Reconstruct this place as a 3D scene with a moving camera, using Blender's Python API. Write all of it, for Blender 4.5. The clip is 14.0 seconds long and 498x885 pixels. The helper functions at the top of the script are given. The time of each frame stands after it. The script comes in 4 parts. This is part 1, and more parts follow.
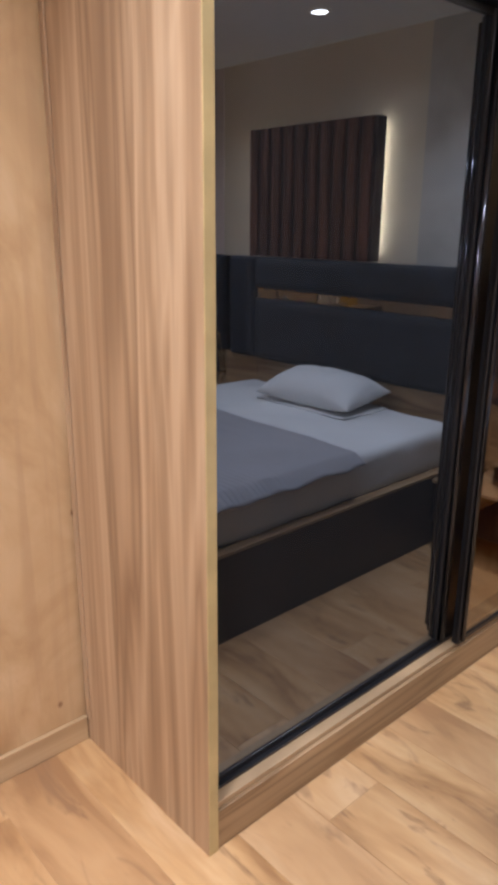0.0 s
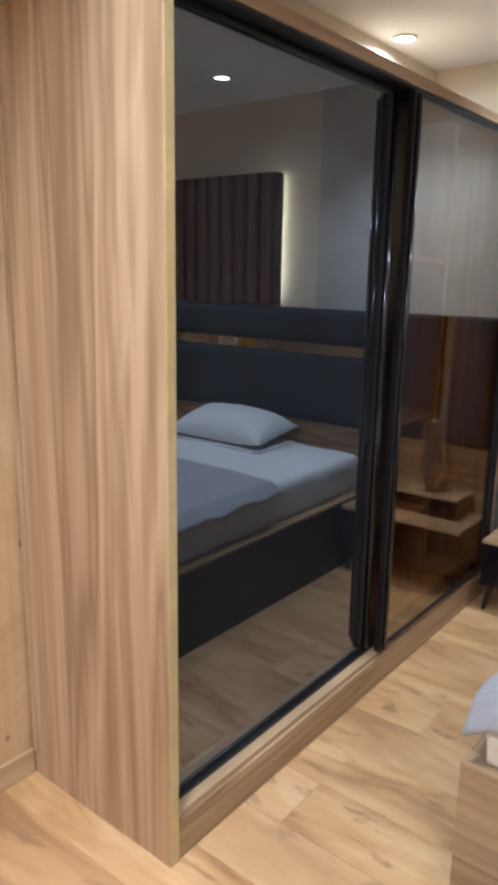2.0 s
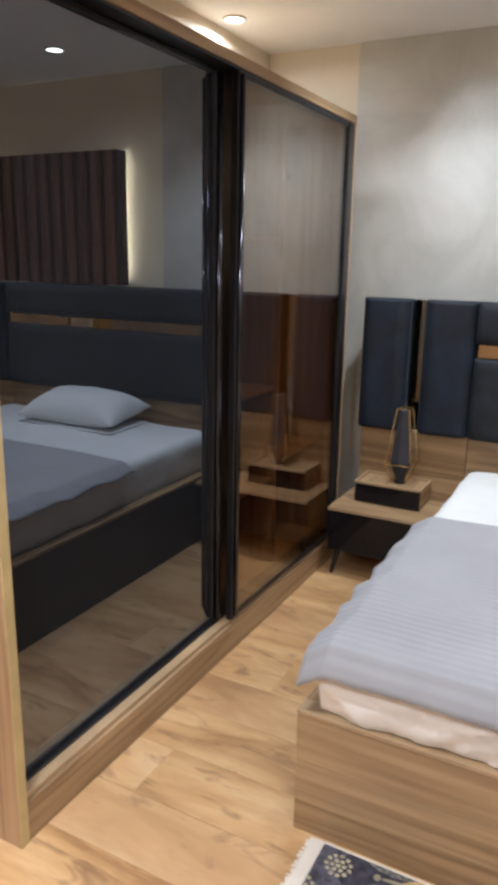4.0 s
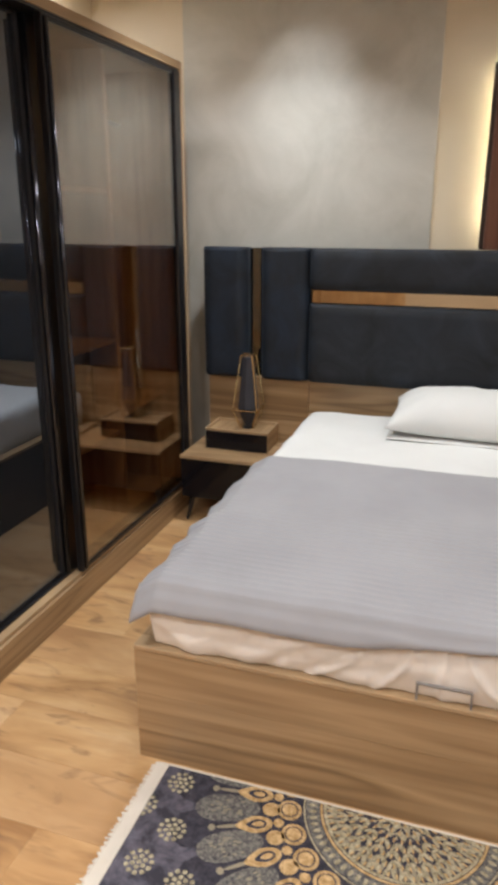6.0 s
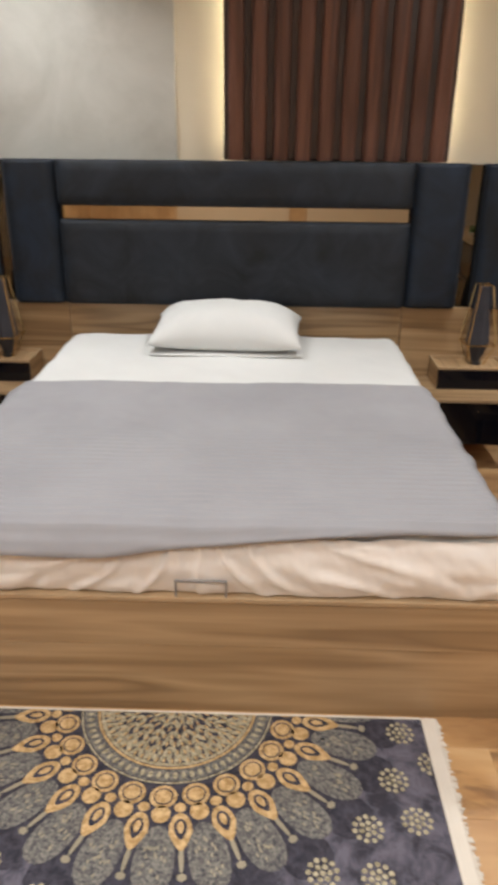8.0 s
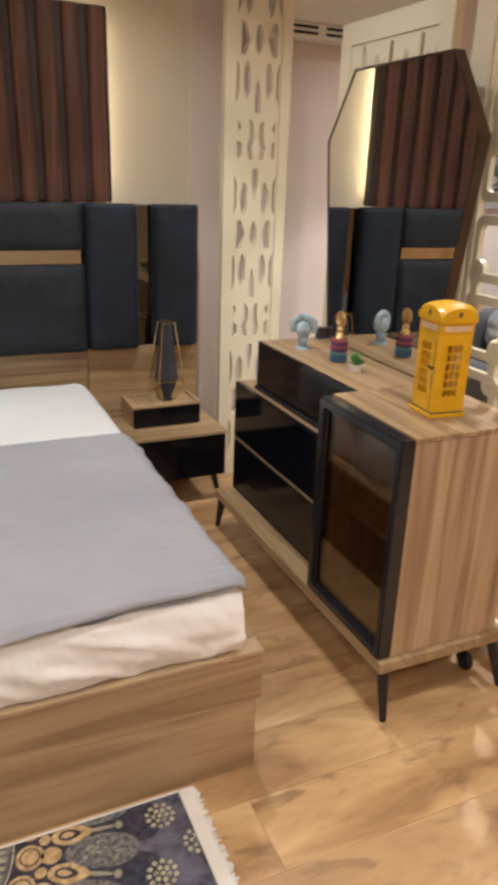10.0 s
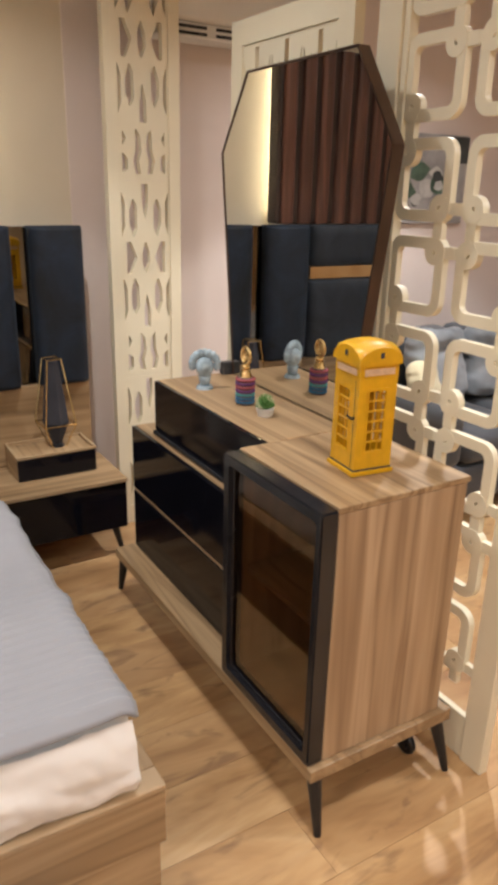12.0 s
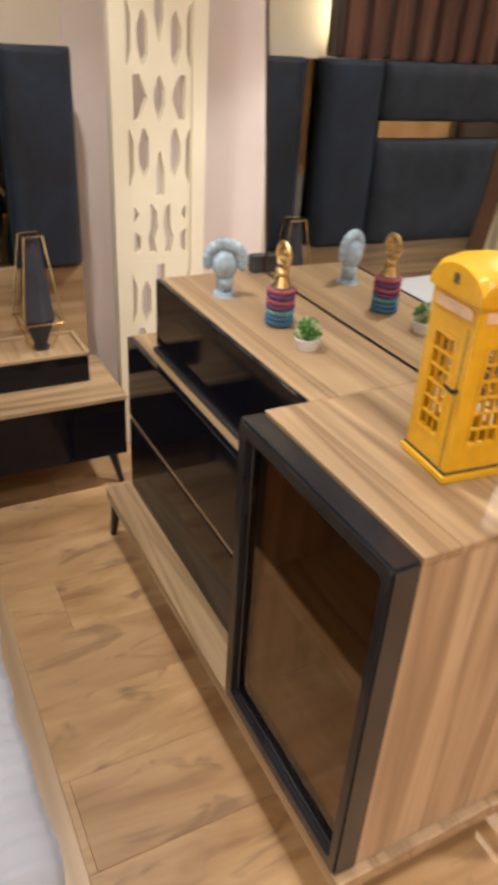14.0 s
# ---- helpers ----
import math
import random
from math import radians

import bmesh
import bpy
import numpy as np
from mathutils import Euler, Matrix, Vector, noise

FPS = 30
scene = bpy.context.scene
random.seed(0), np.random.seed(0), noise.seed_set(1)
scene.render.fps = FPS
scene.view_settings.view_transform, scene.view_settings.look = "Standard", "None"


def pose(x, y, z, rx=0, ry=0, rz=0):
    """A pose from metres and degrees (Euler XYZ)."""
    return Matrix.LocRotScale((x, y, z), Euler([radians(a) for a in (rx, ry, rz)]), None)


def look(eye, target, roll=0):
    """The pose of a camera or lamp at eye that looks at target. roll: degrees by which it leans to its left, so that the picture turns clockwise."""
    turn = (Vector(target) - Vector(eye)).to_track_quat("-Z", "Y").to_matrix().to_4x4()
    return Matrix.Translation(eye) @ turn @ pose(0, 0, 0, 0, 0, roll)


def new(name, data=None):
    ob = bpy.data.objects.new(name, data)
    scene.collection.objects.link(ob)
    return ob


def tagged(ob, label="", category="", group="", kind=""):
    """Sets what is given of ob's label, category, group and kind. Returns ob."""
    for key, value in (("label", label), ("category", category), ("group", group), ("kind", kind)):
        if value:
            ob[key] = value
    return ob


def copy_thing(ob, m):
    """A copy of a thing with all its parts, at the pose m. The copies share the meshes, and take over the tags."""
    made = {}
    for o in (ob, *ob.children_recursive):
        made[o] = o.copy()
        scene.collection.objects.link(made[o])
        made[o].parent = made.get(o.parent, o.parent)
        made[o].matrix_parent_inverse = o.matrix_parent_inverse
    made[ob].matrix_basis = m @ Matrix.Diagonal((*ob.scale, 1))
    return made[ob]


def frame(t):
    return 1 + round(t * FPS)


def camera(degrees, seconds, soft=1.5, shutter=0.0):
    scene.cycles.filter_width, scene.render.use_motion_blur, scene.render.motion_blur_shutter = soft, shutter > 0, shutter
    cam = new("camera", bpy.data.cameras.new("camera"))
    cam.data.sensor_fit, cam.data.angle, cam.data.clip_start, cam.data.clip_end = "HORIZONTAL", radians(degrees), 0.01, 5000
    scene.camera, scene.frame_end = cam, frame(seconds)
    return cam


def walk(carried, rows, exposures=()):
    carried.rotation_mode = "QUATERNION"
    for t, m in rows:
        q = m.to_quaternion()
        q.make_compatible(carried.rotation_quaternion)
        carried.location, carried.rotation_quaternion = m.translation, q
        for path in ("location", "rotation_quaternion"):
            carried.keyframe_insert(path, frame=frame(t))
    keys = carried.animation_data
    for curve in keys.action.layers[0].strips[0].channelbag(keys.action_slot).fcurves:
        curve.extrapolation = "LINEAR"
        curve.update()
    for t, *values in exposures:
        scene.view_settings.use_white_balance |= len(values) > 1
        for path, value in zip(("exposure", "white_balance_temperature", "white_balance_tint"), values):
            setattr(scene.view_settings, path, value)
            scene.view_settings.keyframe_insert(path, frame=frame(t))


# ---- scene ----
from mathutils import geometry

cam = camera(38.3, 14.0, soft=4.4, shutter=0.5)
PATH = [
    (0, (-0.071, 0.298, 1.582), (1.22, 1.71, 0.999), 0.5),
    (0.5, (-0.149, 0.297, 1.574), (1.213, 1.667, 1.055), 0.9),
    (1, (-0.199, 0.322, 1.587), (1.196, 1.659, 1.072), 1.1),
    (1.5, (-0.262, 0.309, 1.581), (1.195, 1.591, 1.097), 1.1),
    (2, (-0.301, 0.294, 1.574), (1.226, 1.5, 1.113), 1.0),
    (2.5, (-0.314, 0.284, 1.576), (1.278, 1.404, 1.116), 1.2),
    (5, (-0.267, 0.083, 1.543), (1.498, 0.842, 0.989), 0.7),
    (5.5, (-0.272, 0.033, 1.549), (1.515, 0.711, 0.961), 0.5),
    (6, (-0.28, -0.013, 1.542), (1.529, 0.582, 0.931), 0.0),
    (6.5, (-0.287, -0.062, 1.523), (1.539, 0.442, 0.882), -0.1),
    (7, (-0.293, -0.103, 1.514), (1.55, 0.269, 0.831), 0.4),
    (7.5, (-0.282, -0.128, 1.496), (1.565, 0.104, 0.766), 0.6),
    (8, (-0.267, -0.157, 1.494), (1.569, -0.116, 0.702), 0.6),
    (8.5, (-0.246, -0.164, 1.501), (1.577, -0.311, 0.691), 1.1),
    (9, (-0.201, -0.135, 1.502), (1.591, -0.557, 0.72), 2.4),
    (9.2, (-0.185, -0.126, 1.507), (1.592, -0.643, 0.749), 2.4),
    (11.3, (0.097, -0.284, 1.561), (1.721, -1.233, 0.881), 1.9),
    (11.5, (0.128, -0.316, 1.562), (1.752, -1.272, 0.893), 1.7),
    (12, (0.215, -0.377, 1.545), (1.825, -1.354, 0.874), 1.4),
    (12.5, (0.37, -0.466, 1.529), (1.959, -1.464, 0.837), 2.1),
    (13, (0.514, -0.546, 1.525), (2.065, -1.569, 0.783), 3.3),
    (13.5, (0.653, -0.625, 1.491), (2.114, -1.626, 0.563), 2.9),
    (14, (0.804, -0.735, 1.465), (2.319, -1.566, 0.459), 3.6),
]
EXPOSURES = [(0.0, 0.0, 5500, 13), (0.5, 0.0, 5550, 10), (1.5, 0.04, 5300, 7), (2.5, 0.13, 5150, 5), (5.0, -0.02, 5850, 7), (7.5, -0.17, 6100, 7), (9.0, -0.17, 6150, 8), (11.5, -0.13, 6150, 9), (12.5, -0.06, 6200, 9), (13.5, 0.05, 6150, 10), (14.0, 0.20, 6150, 10)]
walk(cam, [(t, look(eye, target, roll)) for t, eye, target, roll in PATH], EXPOSURES)

# ---- light and exposure ----
world = bpy.data.worlds.new("room_air")
world.use_nodes = True
world.node_tree.nodes["Background"].inputs[0].default_value = (0.9, 0.85, 0.8, 1)
world.node_tree.nodes["Background"].inputs[1].default_value = 0.07
scene.world = world
CEIL = 2.60


def lamp(name, kind, m, power, colour, **more):
    data = bpy.data.lights.new(name, kind)
    data.energy, data.color = power, colour
    if kind == "SPOT":
        data.spot_size, data.spot_blend, data.shadow_soft_size = radians(more["size"]), more["blend"], more["soft"]
    elif kind == "AREA":
        data.shape, data.size = "DISK", more["size"]
        data.spread = radians(more.get("spread", 142))
    ob = new(name, data)
    ob.matrix_basis = m
    return ob


NEUTRAL = (1.0, 0.955, 0.905)
# First four and (2.4, -2.8) follow real lamps; the others are added fill lights.
DOWNLIGHTS_AND_FILLS = [(2.86, 1.95), (2.90, -0.02), (2.78, 0.95), (2.35, -1.0), (0.9, 0.0), (0.3, 1.2), (-0.9, 1.3), (-0.6, 0.4), (-1.6, 0.3), (0.7, -1.2), (-0.9, -1.0), (2.4, -2.8), (0.6, -3.0), (1.75, 0.55)]
POWER = [5.0, 1.4, 12.0, 9.5, 1.2, 20.0, 25.0, 11.0, 16.0, 10.0, 13.0, 17.0, 25.0, 6.0]
for (dx, dy), watts in zip(DOWNLIGHTS_AND_FILLS, POWER):
    lamp("downlight_or_fill_beam", "AREA", pose(dx, dy, CEIL - 0.03), watts, NEUTRAL, size=0.1, spread=174 if dy > 1.9 else 122 if dy == 0.95 else 142)
for dx, dy, watts in ((2.35, -1.0, 30.0), (2.4, -2.8, 88.0)):
    lamp("downlight_cone", "SPOT", pose(dx, dy, CEIL - 0.05), watts, NEUTRAL, size=94, blend=0.22, soft=0.04)
lamp("wall_spot_beam", "SPOT", look((2.36, 0.94, CEIL - 0.06), (3.45, 0.925, 2.08)), 20.0, (1.0, 0.98, 0.94), size=34, blend=1.0, soft=0.06)

# ---- materials ----


def nodes_of(name):
    mat = bpy.data.materials.new(name)
    mat.use_nodes = True
    tree = mat.node_tree
    return mat, tree, tree.nodes["Principled BSDF"]


def node(tree, kind, **values):
    n = tree.nodes.new(kind)
    for key, value in values.items():
        n.inputs[key].default_value = value
    return n


def ramp(tree, source, stops):
    r = tree.nodes.new("ShaderNodeValToRGB")
    while len(r.color_ramp.elements) < len(stops):
        r.color_ramp.elements.new(0.5)
    for e, (at, c) in zip(r.color_ramp.elements, stops):
        e.position, e.color = at, (*c, 1)
    tree.links.new(source, r.inputs[0])
    return r.outputs[0]


def coords(tree, scale=(1, 1, 1), which="Object", jitter=False):
    tc = tree.nodes.new("ShaderNodeTexCoord")
    mp = tree.nodes.new("ShaderNodeMapping")
    mp.inputs["Scale"].default_value = scale
    tree.links.new(tc.outputs[which], mp.inputs[0])
    if jitter:
        info = tree.nodes.new("ShaderNodeObjectInfo")
        mul = tree.nodes.new("ShaderNodeVectorMath")
        mul.operation = "SCALE"
        mul.inputs[0].default_value = (17.0, 31.0, 23.0)
        tree.links.new(info.outputs["Random"], mul.inputs["Scale"])
        tree.links.new(mul.outputs[0], mp.inputs["Location"])
    return mp.outputs[0]


def noise_at(tree, vec, scale, detail=4.0, rough=0.55, distort=0.0):
    n = node(tree, "ShaderNodeTexNoise", Scale=scale, Detail=detail, Roughness=rough, Distortion=distort)
    tree.links.new(vec, n.inputs["Vector"])
    return n.outputs["Fac"]


def mixed(tree, a, b, fac, blend="MIX"):
    m = tree.nodes.new("ShaderNodeMix")
    m.data_type, m.blend_type = "RGBA", blend
    for sock, v in ((m.inputs[0], fac), (m.inputs[6], a), (m.inputs[7], b)):
        if isinstance(v, bpy.types.NodeSocket):
            tree.links.new(v, sock)
        else:
            sock.default_value = v if isinstance(v, float) else (*v, 1)
    return m.outputs[2]


def bumped(tree, bsdf, height, strength, distance=0.002):
    b = node(tree, "ShaderNodeBump", Strength=strength, Distance=distance)
    tree.links.new(height, b.inputs["Height"])
    tree.links.new(b.outputs[0], bsdf.inputs["Normal"])


def plain(name, colour, rough=0.5, metal=0.0, vary=0.12, scale=6.0, bump=0.0, bump_scale=80.0, jitter=False, coat=0.0):
    mat, tree, b = nodes_of(name)
    vec = coords(tree, jitter=jitter)
    n = noise_at(tree, vec, scale)
    lo = tuple(c * (1 - vary) for c in colour)
    hi = tuple(min(1, c * (1 + vary)) for c in colour)
    tree.links.new(ramp(tree, n, [(0.3, lo), (0.7, hi)]), b.inputs["Base Color"])
    b.inputs["Roughness"].default_value, b.inputs["Metallic"].default_value = rough, metal
    b.inputs["Coat Weight"].default_value = coat
    if bump:
        bumped(tree, b, noise_at(tree, vec, bump_scale, 3.0), bump)
    return mat


def wood(name, axis, dark, mid, light, rough=0.42, band=5.0, jitter=True):
    """Veneer whose grain runs along axis (0, 1, 2), with broad streaks and fine pores."""
    mat, tree, b = nodes_of(name)
    wide, fine, slow = [band] * 3, [34.0] * 3, [2.2] * 3
    wide[axis], fine[axis], slow[axis] = 0.20, 1.1, 0.5
    streak = noise_at(tree, coords(tree, wide, jitter=jitter), 2.0, 3.0, 0.58, 0.5)
    pores = noise_at(tree, coords(tree, fine, jitter=jitter), 1.0, 3.0, 0.6)
    cloud = noise_at(tree, coords(tree, slow, jitter=jitter), 1.0, 2.0)
    c = ramp(tree, streak, [(0.30, dark), (0.40, mid), (0.47, light), (0.52, mid), (0.555, dark), (0.60, mid), (0.70, light)])
    c = mixed(tree, c, tuple(v * 0.75 for v in dark), ramp(tree, pores, [(0.34, (0.28,) * 3), (0.52, (0.0,) * 3)]))
    c = mixed(tree, c, tuple(v * 0.85 for v in mid), ramp(tree, cloud, [(0.4, (0.0,) * 3), (0.75, (0.5,) * 3)]))
    tree.links.new(c, b.inputs["Base Color"])
    b.inputs["Roughness"].default_value = rough
    bumped(tree, b, pores, 0.15, 0.0006)
    return mat


W_D, W_M, W_L = (0.270, 0.168, 0.094), (0.41, 0.272, 0.157), (0.52, 0.370, 0.230)
WOOD_V = wood("walnut_veneer_upright", 2, W_D, W_M, W_L, band=3.8)
# Same walnut, with the light on the level-grained boards put into darker, yellower tones.
W_D_DIM, W_M_DIM, W_L_DIM = (0.225, 0.139, 0.069), (0.345, 0.223, 0.115), (0.44, 0.300, 0.164)
WOOD_X = wood("walnut_veneer_lengthwise_dimmed", 0, W_D_DIM, W_M_DIM, W_L_DIM)
WOOD_Y = wood("walnut_veneer_crosswise_dimmed", 1, W_D_DIM, W_M_DIM, W_L_DIM, band=3.6)
EDGE = plain("oak_edge_band", (0.40, 0.275, 0.155), 0.45, vary=0.15)


def plank_material():
    mat, tree, b = nodes_of("oak_laminate")
    streak = noise_at(tree, coords(tree, (4.0, 1.1, 1.0), jitter=True), 1.6, 4.0, 0.6, 0.55)
    pores = noise_at(tree, coords(tree, (30.0, 2.4, 1.0), jitter=True), 1.0, 3.0)
    knots = noise_at(tree, coords(tree, (7.0, 2.4, 1.0), jitter=True), 1.7, 3.0, 0.6, 0.9)
    info = tree.nodes.new("ShaderNodeObjectInfo")
    c = ramp(tree, streak, [(0.33, (0.30, 0.155, 0.060)), (0.43, (0.44, 0.252, 0.105)), (0.55, (0.55, 0.338, 0.152)), (0.70, (0.645, 0.435, 0.232))])
    c = mixed(tree, c, (0.20, 0.105, 0.05), ramp(tree, knots, [(0.31, (0.80,) * 3), (0.43, (0.0,) * 3)]))
    c = mixed(tree, c, (0.30, 0.17, 0.08), ramp(tree, pores, [(0.36, (0.18,) * 3), (0.52, (0.0,) * 3)]))
    c = mixed(tree, c, (0.40, 0.235, 0.12), ramp(tree, info.outputs["Random"], [(0.0, (0.0,) * 3), (1.0, (0.45,) * 3)]))
    tree.links.new(c, b.inputs["Base Color"])
    b.inputs["Roughness"].default_value = 0.46
    bumped(tree, b, pores, 0.12, 0.0006)
    return mat


def plaster(name, lo, hi, rough=0.6, scale=1.6, bump=0.12):
    mat, tree, b = nodes_of(name)
    vec = coords(tree)
    big = noise_at(tree, vec, scale, 6.0, 0.62, 0.9)
    tree.links.new(ramp(tree, big, [(0.3, lo), (0.7, hi)]), b.inputs["Base Color"])
    b.inputs["Roughness"].default_value = rough
    bumped(tree, b, noise_at(tree, vec, 45.0, 4.0), bump, 0.002)
    return mat


PLANK = plank_material()


def knotty_board():
    """Pale veneered wallboard: soft clouds, faint grain and a few small knots."""
    mat, tree, b = nodes_of("knotty_wallboard")
    cloud = noise_at(tree, coords(tree, (1.0, 1.0, 0.7)), 3.2, 5.0, 0.6, 0.8)
    grain = noise_at(tree, coords(tree, (26.0, 26.0, 1.2)), 1.0, 3.0)
    c = ramp(tree, cloud, [(0.3, (0.40, 0.25, 0.12)), (0.5, (0.53, 0.36, 0.19)), (0.7, (0.62, 0.45, 0.265))])
    c = mixed(tree, c, (0.40, 0.26, 0.14), ramp(tree, grain, [(0.36, (0.35,) * 3), (0.52, (0.0,) * 3)]))
    vor = node(tree, "ShaderNodeTexVoronoi", Scale=6.5, Randomness=1.0)
    tree.links.new(coords(tree, (1.0, 1.0, 0.8)), vor.inputs["Vector"])
    c = mixed(tree, c, (0.22, 0.11, 0.05), ramp(tree, vor.outputs["Distance"], [(0.03, (0.85,) * 3), (0.075, (0.0,) * 3)]))
    tree.links.new(c, b.inputs["Base Color"])
    b.inputs["Roughness"].default_value = 0.5
    bumped(tree, b, grain, 0.08, 0.0006)
    return mat

GREY_PLASTER = plaster("grey_brushed_plaster", (0.46, 0.455, 0.415), (0.60, 0.59, 0.55), 0.5, 2.6)
CREAM_PAINT = plaster("cream_wall_paint", (0.66, 0.58, 0.45), (0.72, 0.64, 0.51), 0.7, 1.0, 0.05)
WHITE_PAINT = plaster("white_ceiling_paint", (0.80, 0.78, 0.75), (0.85, 0.83, 0.80), 0.8, 1.0, 0.04)
PINK_PAINT = plaster("pale_rose_wall_paint", (0.66, 0.57, 0.53), (0.73, 0.64, 0.60), 0.7, 1.0, 0.05)
LACQUER = plain("ivory_lacquer", (0.79, 0.72, 0.545), 0.38, vary=0.04, scale=3.0)
BLACK_GLOSS = plain("black_gloss_front", (0.005, 0.005, 0.008), 0.08, vary=0.2)
BLACK_GLOSS.node_tree.nodes["Principled BSDF"].inputs["Specular IOR Level"].default_value = 0.3
HANDLE_BLACK = plain("polished_black_profile", (0.055, 0.057, 0.068), 0.12, 0.9, vary=0.2)
BLACK_MATT = plain("matt_black_laminate", (0.022, 0.020, 0.023), 0.5, vary=0.25, scale=12.0)
DOOR_BLACK = plain("black_lacquered_frame", (0.016, 0.016, 0.019), 0.2, vary=0.2)
BLACK_METAL = plain("black_metal", (0.018, 0.018, 0.021), 0.30, 0.3, vary=0.2)
GOLD = plain("brushed_gold", (0.80, 0.58, 0.27), 0.25, 1.0, vary=0.08)
SHADE_BLACK = plain("charcoal_fabric", (0.035, 0.035, 0.045), 0.8, vary=0.2, bump=0.2, bump_scale=300.0)


def velvet(name, colour, sheen):
    mat, tree, b = nodes_of(name)
    vec = coords(tree, jitter=True)
    nap = noise_at(tree, vec, 5.0, 4.0, 0.6, 1.0)
    tree.links.new(ramp(tree, nap, [(0.3, tuple(c * 0.25 for c in colour)), (0.7, tuple(c * 2.0 for c in colour))]), b.inputs["Base Color"])
    b.inputs["Roughness"].default_value = 0.75
    b.inputs["Sheen Weight"].default_value = sheen
    b.inputs["Sheen Roughness"].default_value = 0.3
    b.inputs["Sheen Tint"].default_value = (0.45, 0.6, 0.8, 1)
    bumped(tree, b, noise_at(tree, vec, 350.0, 2.0), 0.1, 0.0008)
    return mat


VELVET = velvet("navy_velvet", (0.0034, 0.0080, 0.0172), 0.075)
# Same velvet; the centre pads' paler nap sheen is put into its colour.
VELVET_SHEEN = velvet("navy_velvet_sheen_in_colour", (0.0072, 0.0100, 0.0155), 0.034)


def fabric(name, lo, hi, weave=260.0, rough=0.9, sheen=0.2):
    mat, tree, b = nodes_of(name)
    vec = coords(tree)
    tree.links.new(ramp(tree, noise_at(tree, vec, 3.0, 5.0), [(0.3, lo), (0.7, hi)]), b.inputs["Base Color"])
    b.inputs["Roughness"].default_value, b.inputs["Sheen Weight"].default_value = rough, sheen
    bumped(tree, b, noise_at(tree, vec, weave, 2.0), 0.12, 0.001)
    return mat


SHEET = fabric("white_cotton", (0.63, 0.635, 0.625), (0.69, 0.695, 0.685))
MATTRESS = fabric("ivory_mattress_cover", (0.79, 0.745, 0.70), (0.86, 0.81, 0.77), 140.0, 0.55)
BLANKET = fabric("grey_ribbed_blanket", (0.265, 0.262, 0.280), (0.315, 0.312, 0.332), 200.0)
FRINGE = fabric("cream_rug_fringe", (0.55, 0.50, 0.43), (0.72, 0.66, 0.58), 120.0)


def mirror_glass(name, tint, rough=0.0, shine=1.0):
    mat, tree, b = nodes_of(name)
    b.inputs["Base Color"].default_value = (*tint, 1)
    b.inputs["Metallic"].default_value, b.inputs["Roughness"].default_value = shine, rough
    return mat


def tinted_glass(name, through_tint, reflect, share):
    """Thin tinted pane: a share mirrors, the rest lets tinted light through."""
    mat, tree, b = nodes_of(name)
    out = tree.nodes["Material Output"]
    glossy = node(tree, "ShaderNodeBsdfGlossy", Color=(*reflect, 1), Roughness=0.01)
    clear = node(tree, "ShaderNodeBsdfTransparent", Color=(*through_tint, 1))
    mix = node(tree, "ShaderNodeMixShader", Fac=share)
    tree.links.new(clear.outputs[0], mix.inputs[1])
    tree.links.new(glossy.outputs[0], mix.inputs[2])
    tree.links.new(mix.outputs[0], out.inputs[0])
    tree.nodes.remove(b)
    return mat


DARK_MIRROR = mirror_glass("smoked_mirror", (0.222, 0.242, 0.280), 0.0, 0.95)
BRONZE_GLASS = tinted_glass("bronze_glass", (0.82, 0.69, 0.53), (0.95, 0.97, 0.98), 0.29)
CLEAR_MIRROR = mirror_glass("silver_mirror", (0.86, 0.86, 0.84))
# Same bronze mirror; the dark surroundings it reflects are put into the tint.
DIMMED_STRIP = mirror_glass("bronze_mirror_dimmed", (0.20, 0.18, 0.15), 0.02)
GOLD_MIRROR = mirror_glass("bronze_mirror", (0.46, 0.40, 0.32), 0.02)


def glow(name, colour, strength):
    mat, tree, b = nodes_of(name)
    b.inputs["Emission Color"].default_value = (*colour, 1)
    b.inputs["Emission Strength"].default_value = strength
    return mat




def mottled(name, lo, hi, scale):
    """Printed pile: a fine broken speckle between two shades."""
    mat, tree, b = nodes_of(name)
    vec = coords(tree)
    tree.links.new(ramp(tree, noise_at(tree, vec, scale, 4.0, 0.7, 0.4), [(0.38, lo), (0.62, hi)]), b.inputs["Base Color"])
    b.inputs["Roughness"].default_value = 0.95
    bumped(tree, b, noise_at(tree, vec, 220.0, 2.0), 0.2, 0.001)
    return mat


BOARD_WALL = knotty_board()
BOARD_TRIM = wood("oak_baseboard", 0, (0.40, 0.26, 0.13), (0.50, 0.35, 0.19), (0.56, 0.41, 0.24), 0.45, 4.0)
GLOW_LAMP = glow("downlight_glow", (1.0, 0.93, 0.82), 14.0)
GLOW_STRIP = glow("warm_strip_glow", (1.0, 0.84, 0.54), 34.0)
SLAT_DARK = plain("dark_walnut_backing", (0.040, 0.023, 0.018), 0.5, vary=0.25)
SLAT_WOOD = wood("dark_walnut_slat", 2, (0.066, 0.027, 0.018), (0.112, 0.047, 0.030), (0.155, 0.065, 0.041), 0.4)
SMOKE_GLASS = tinted_glass("smoke_glass", (0.74, 0.64, 0.52), (0.9, 0.9, 0.9), 0.16)
OLIVE_EDGE = plain("olive_edge_band", (0.50, 0.385, 0.18), 0.4, vary=0.12, scale=9.0)
BRONZE_METAL = plain("dark_bronze_metal", (0.12, 0.08, 0.062), 0.32, 0.9, vary=0.15)
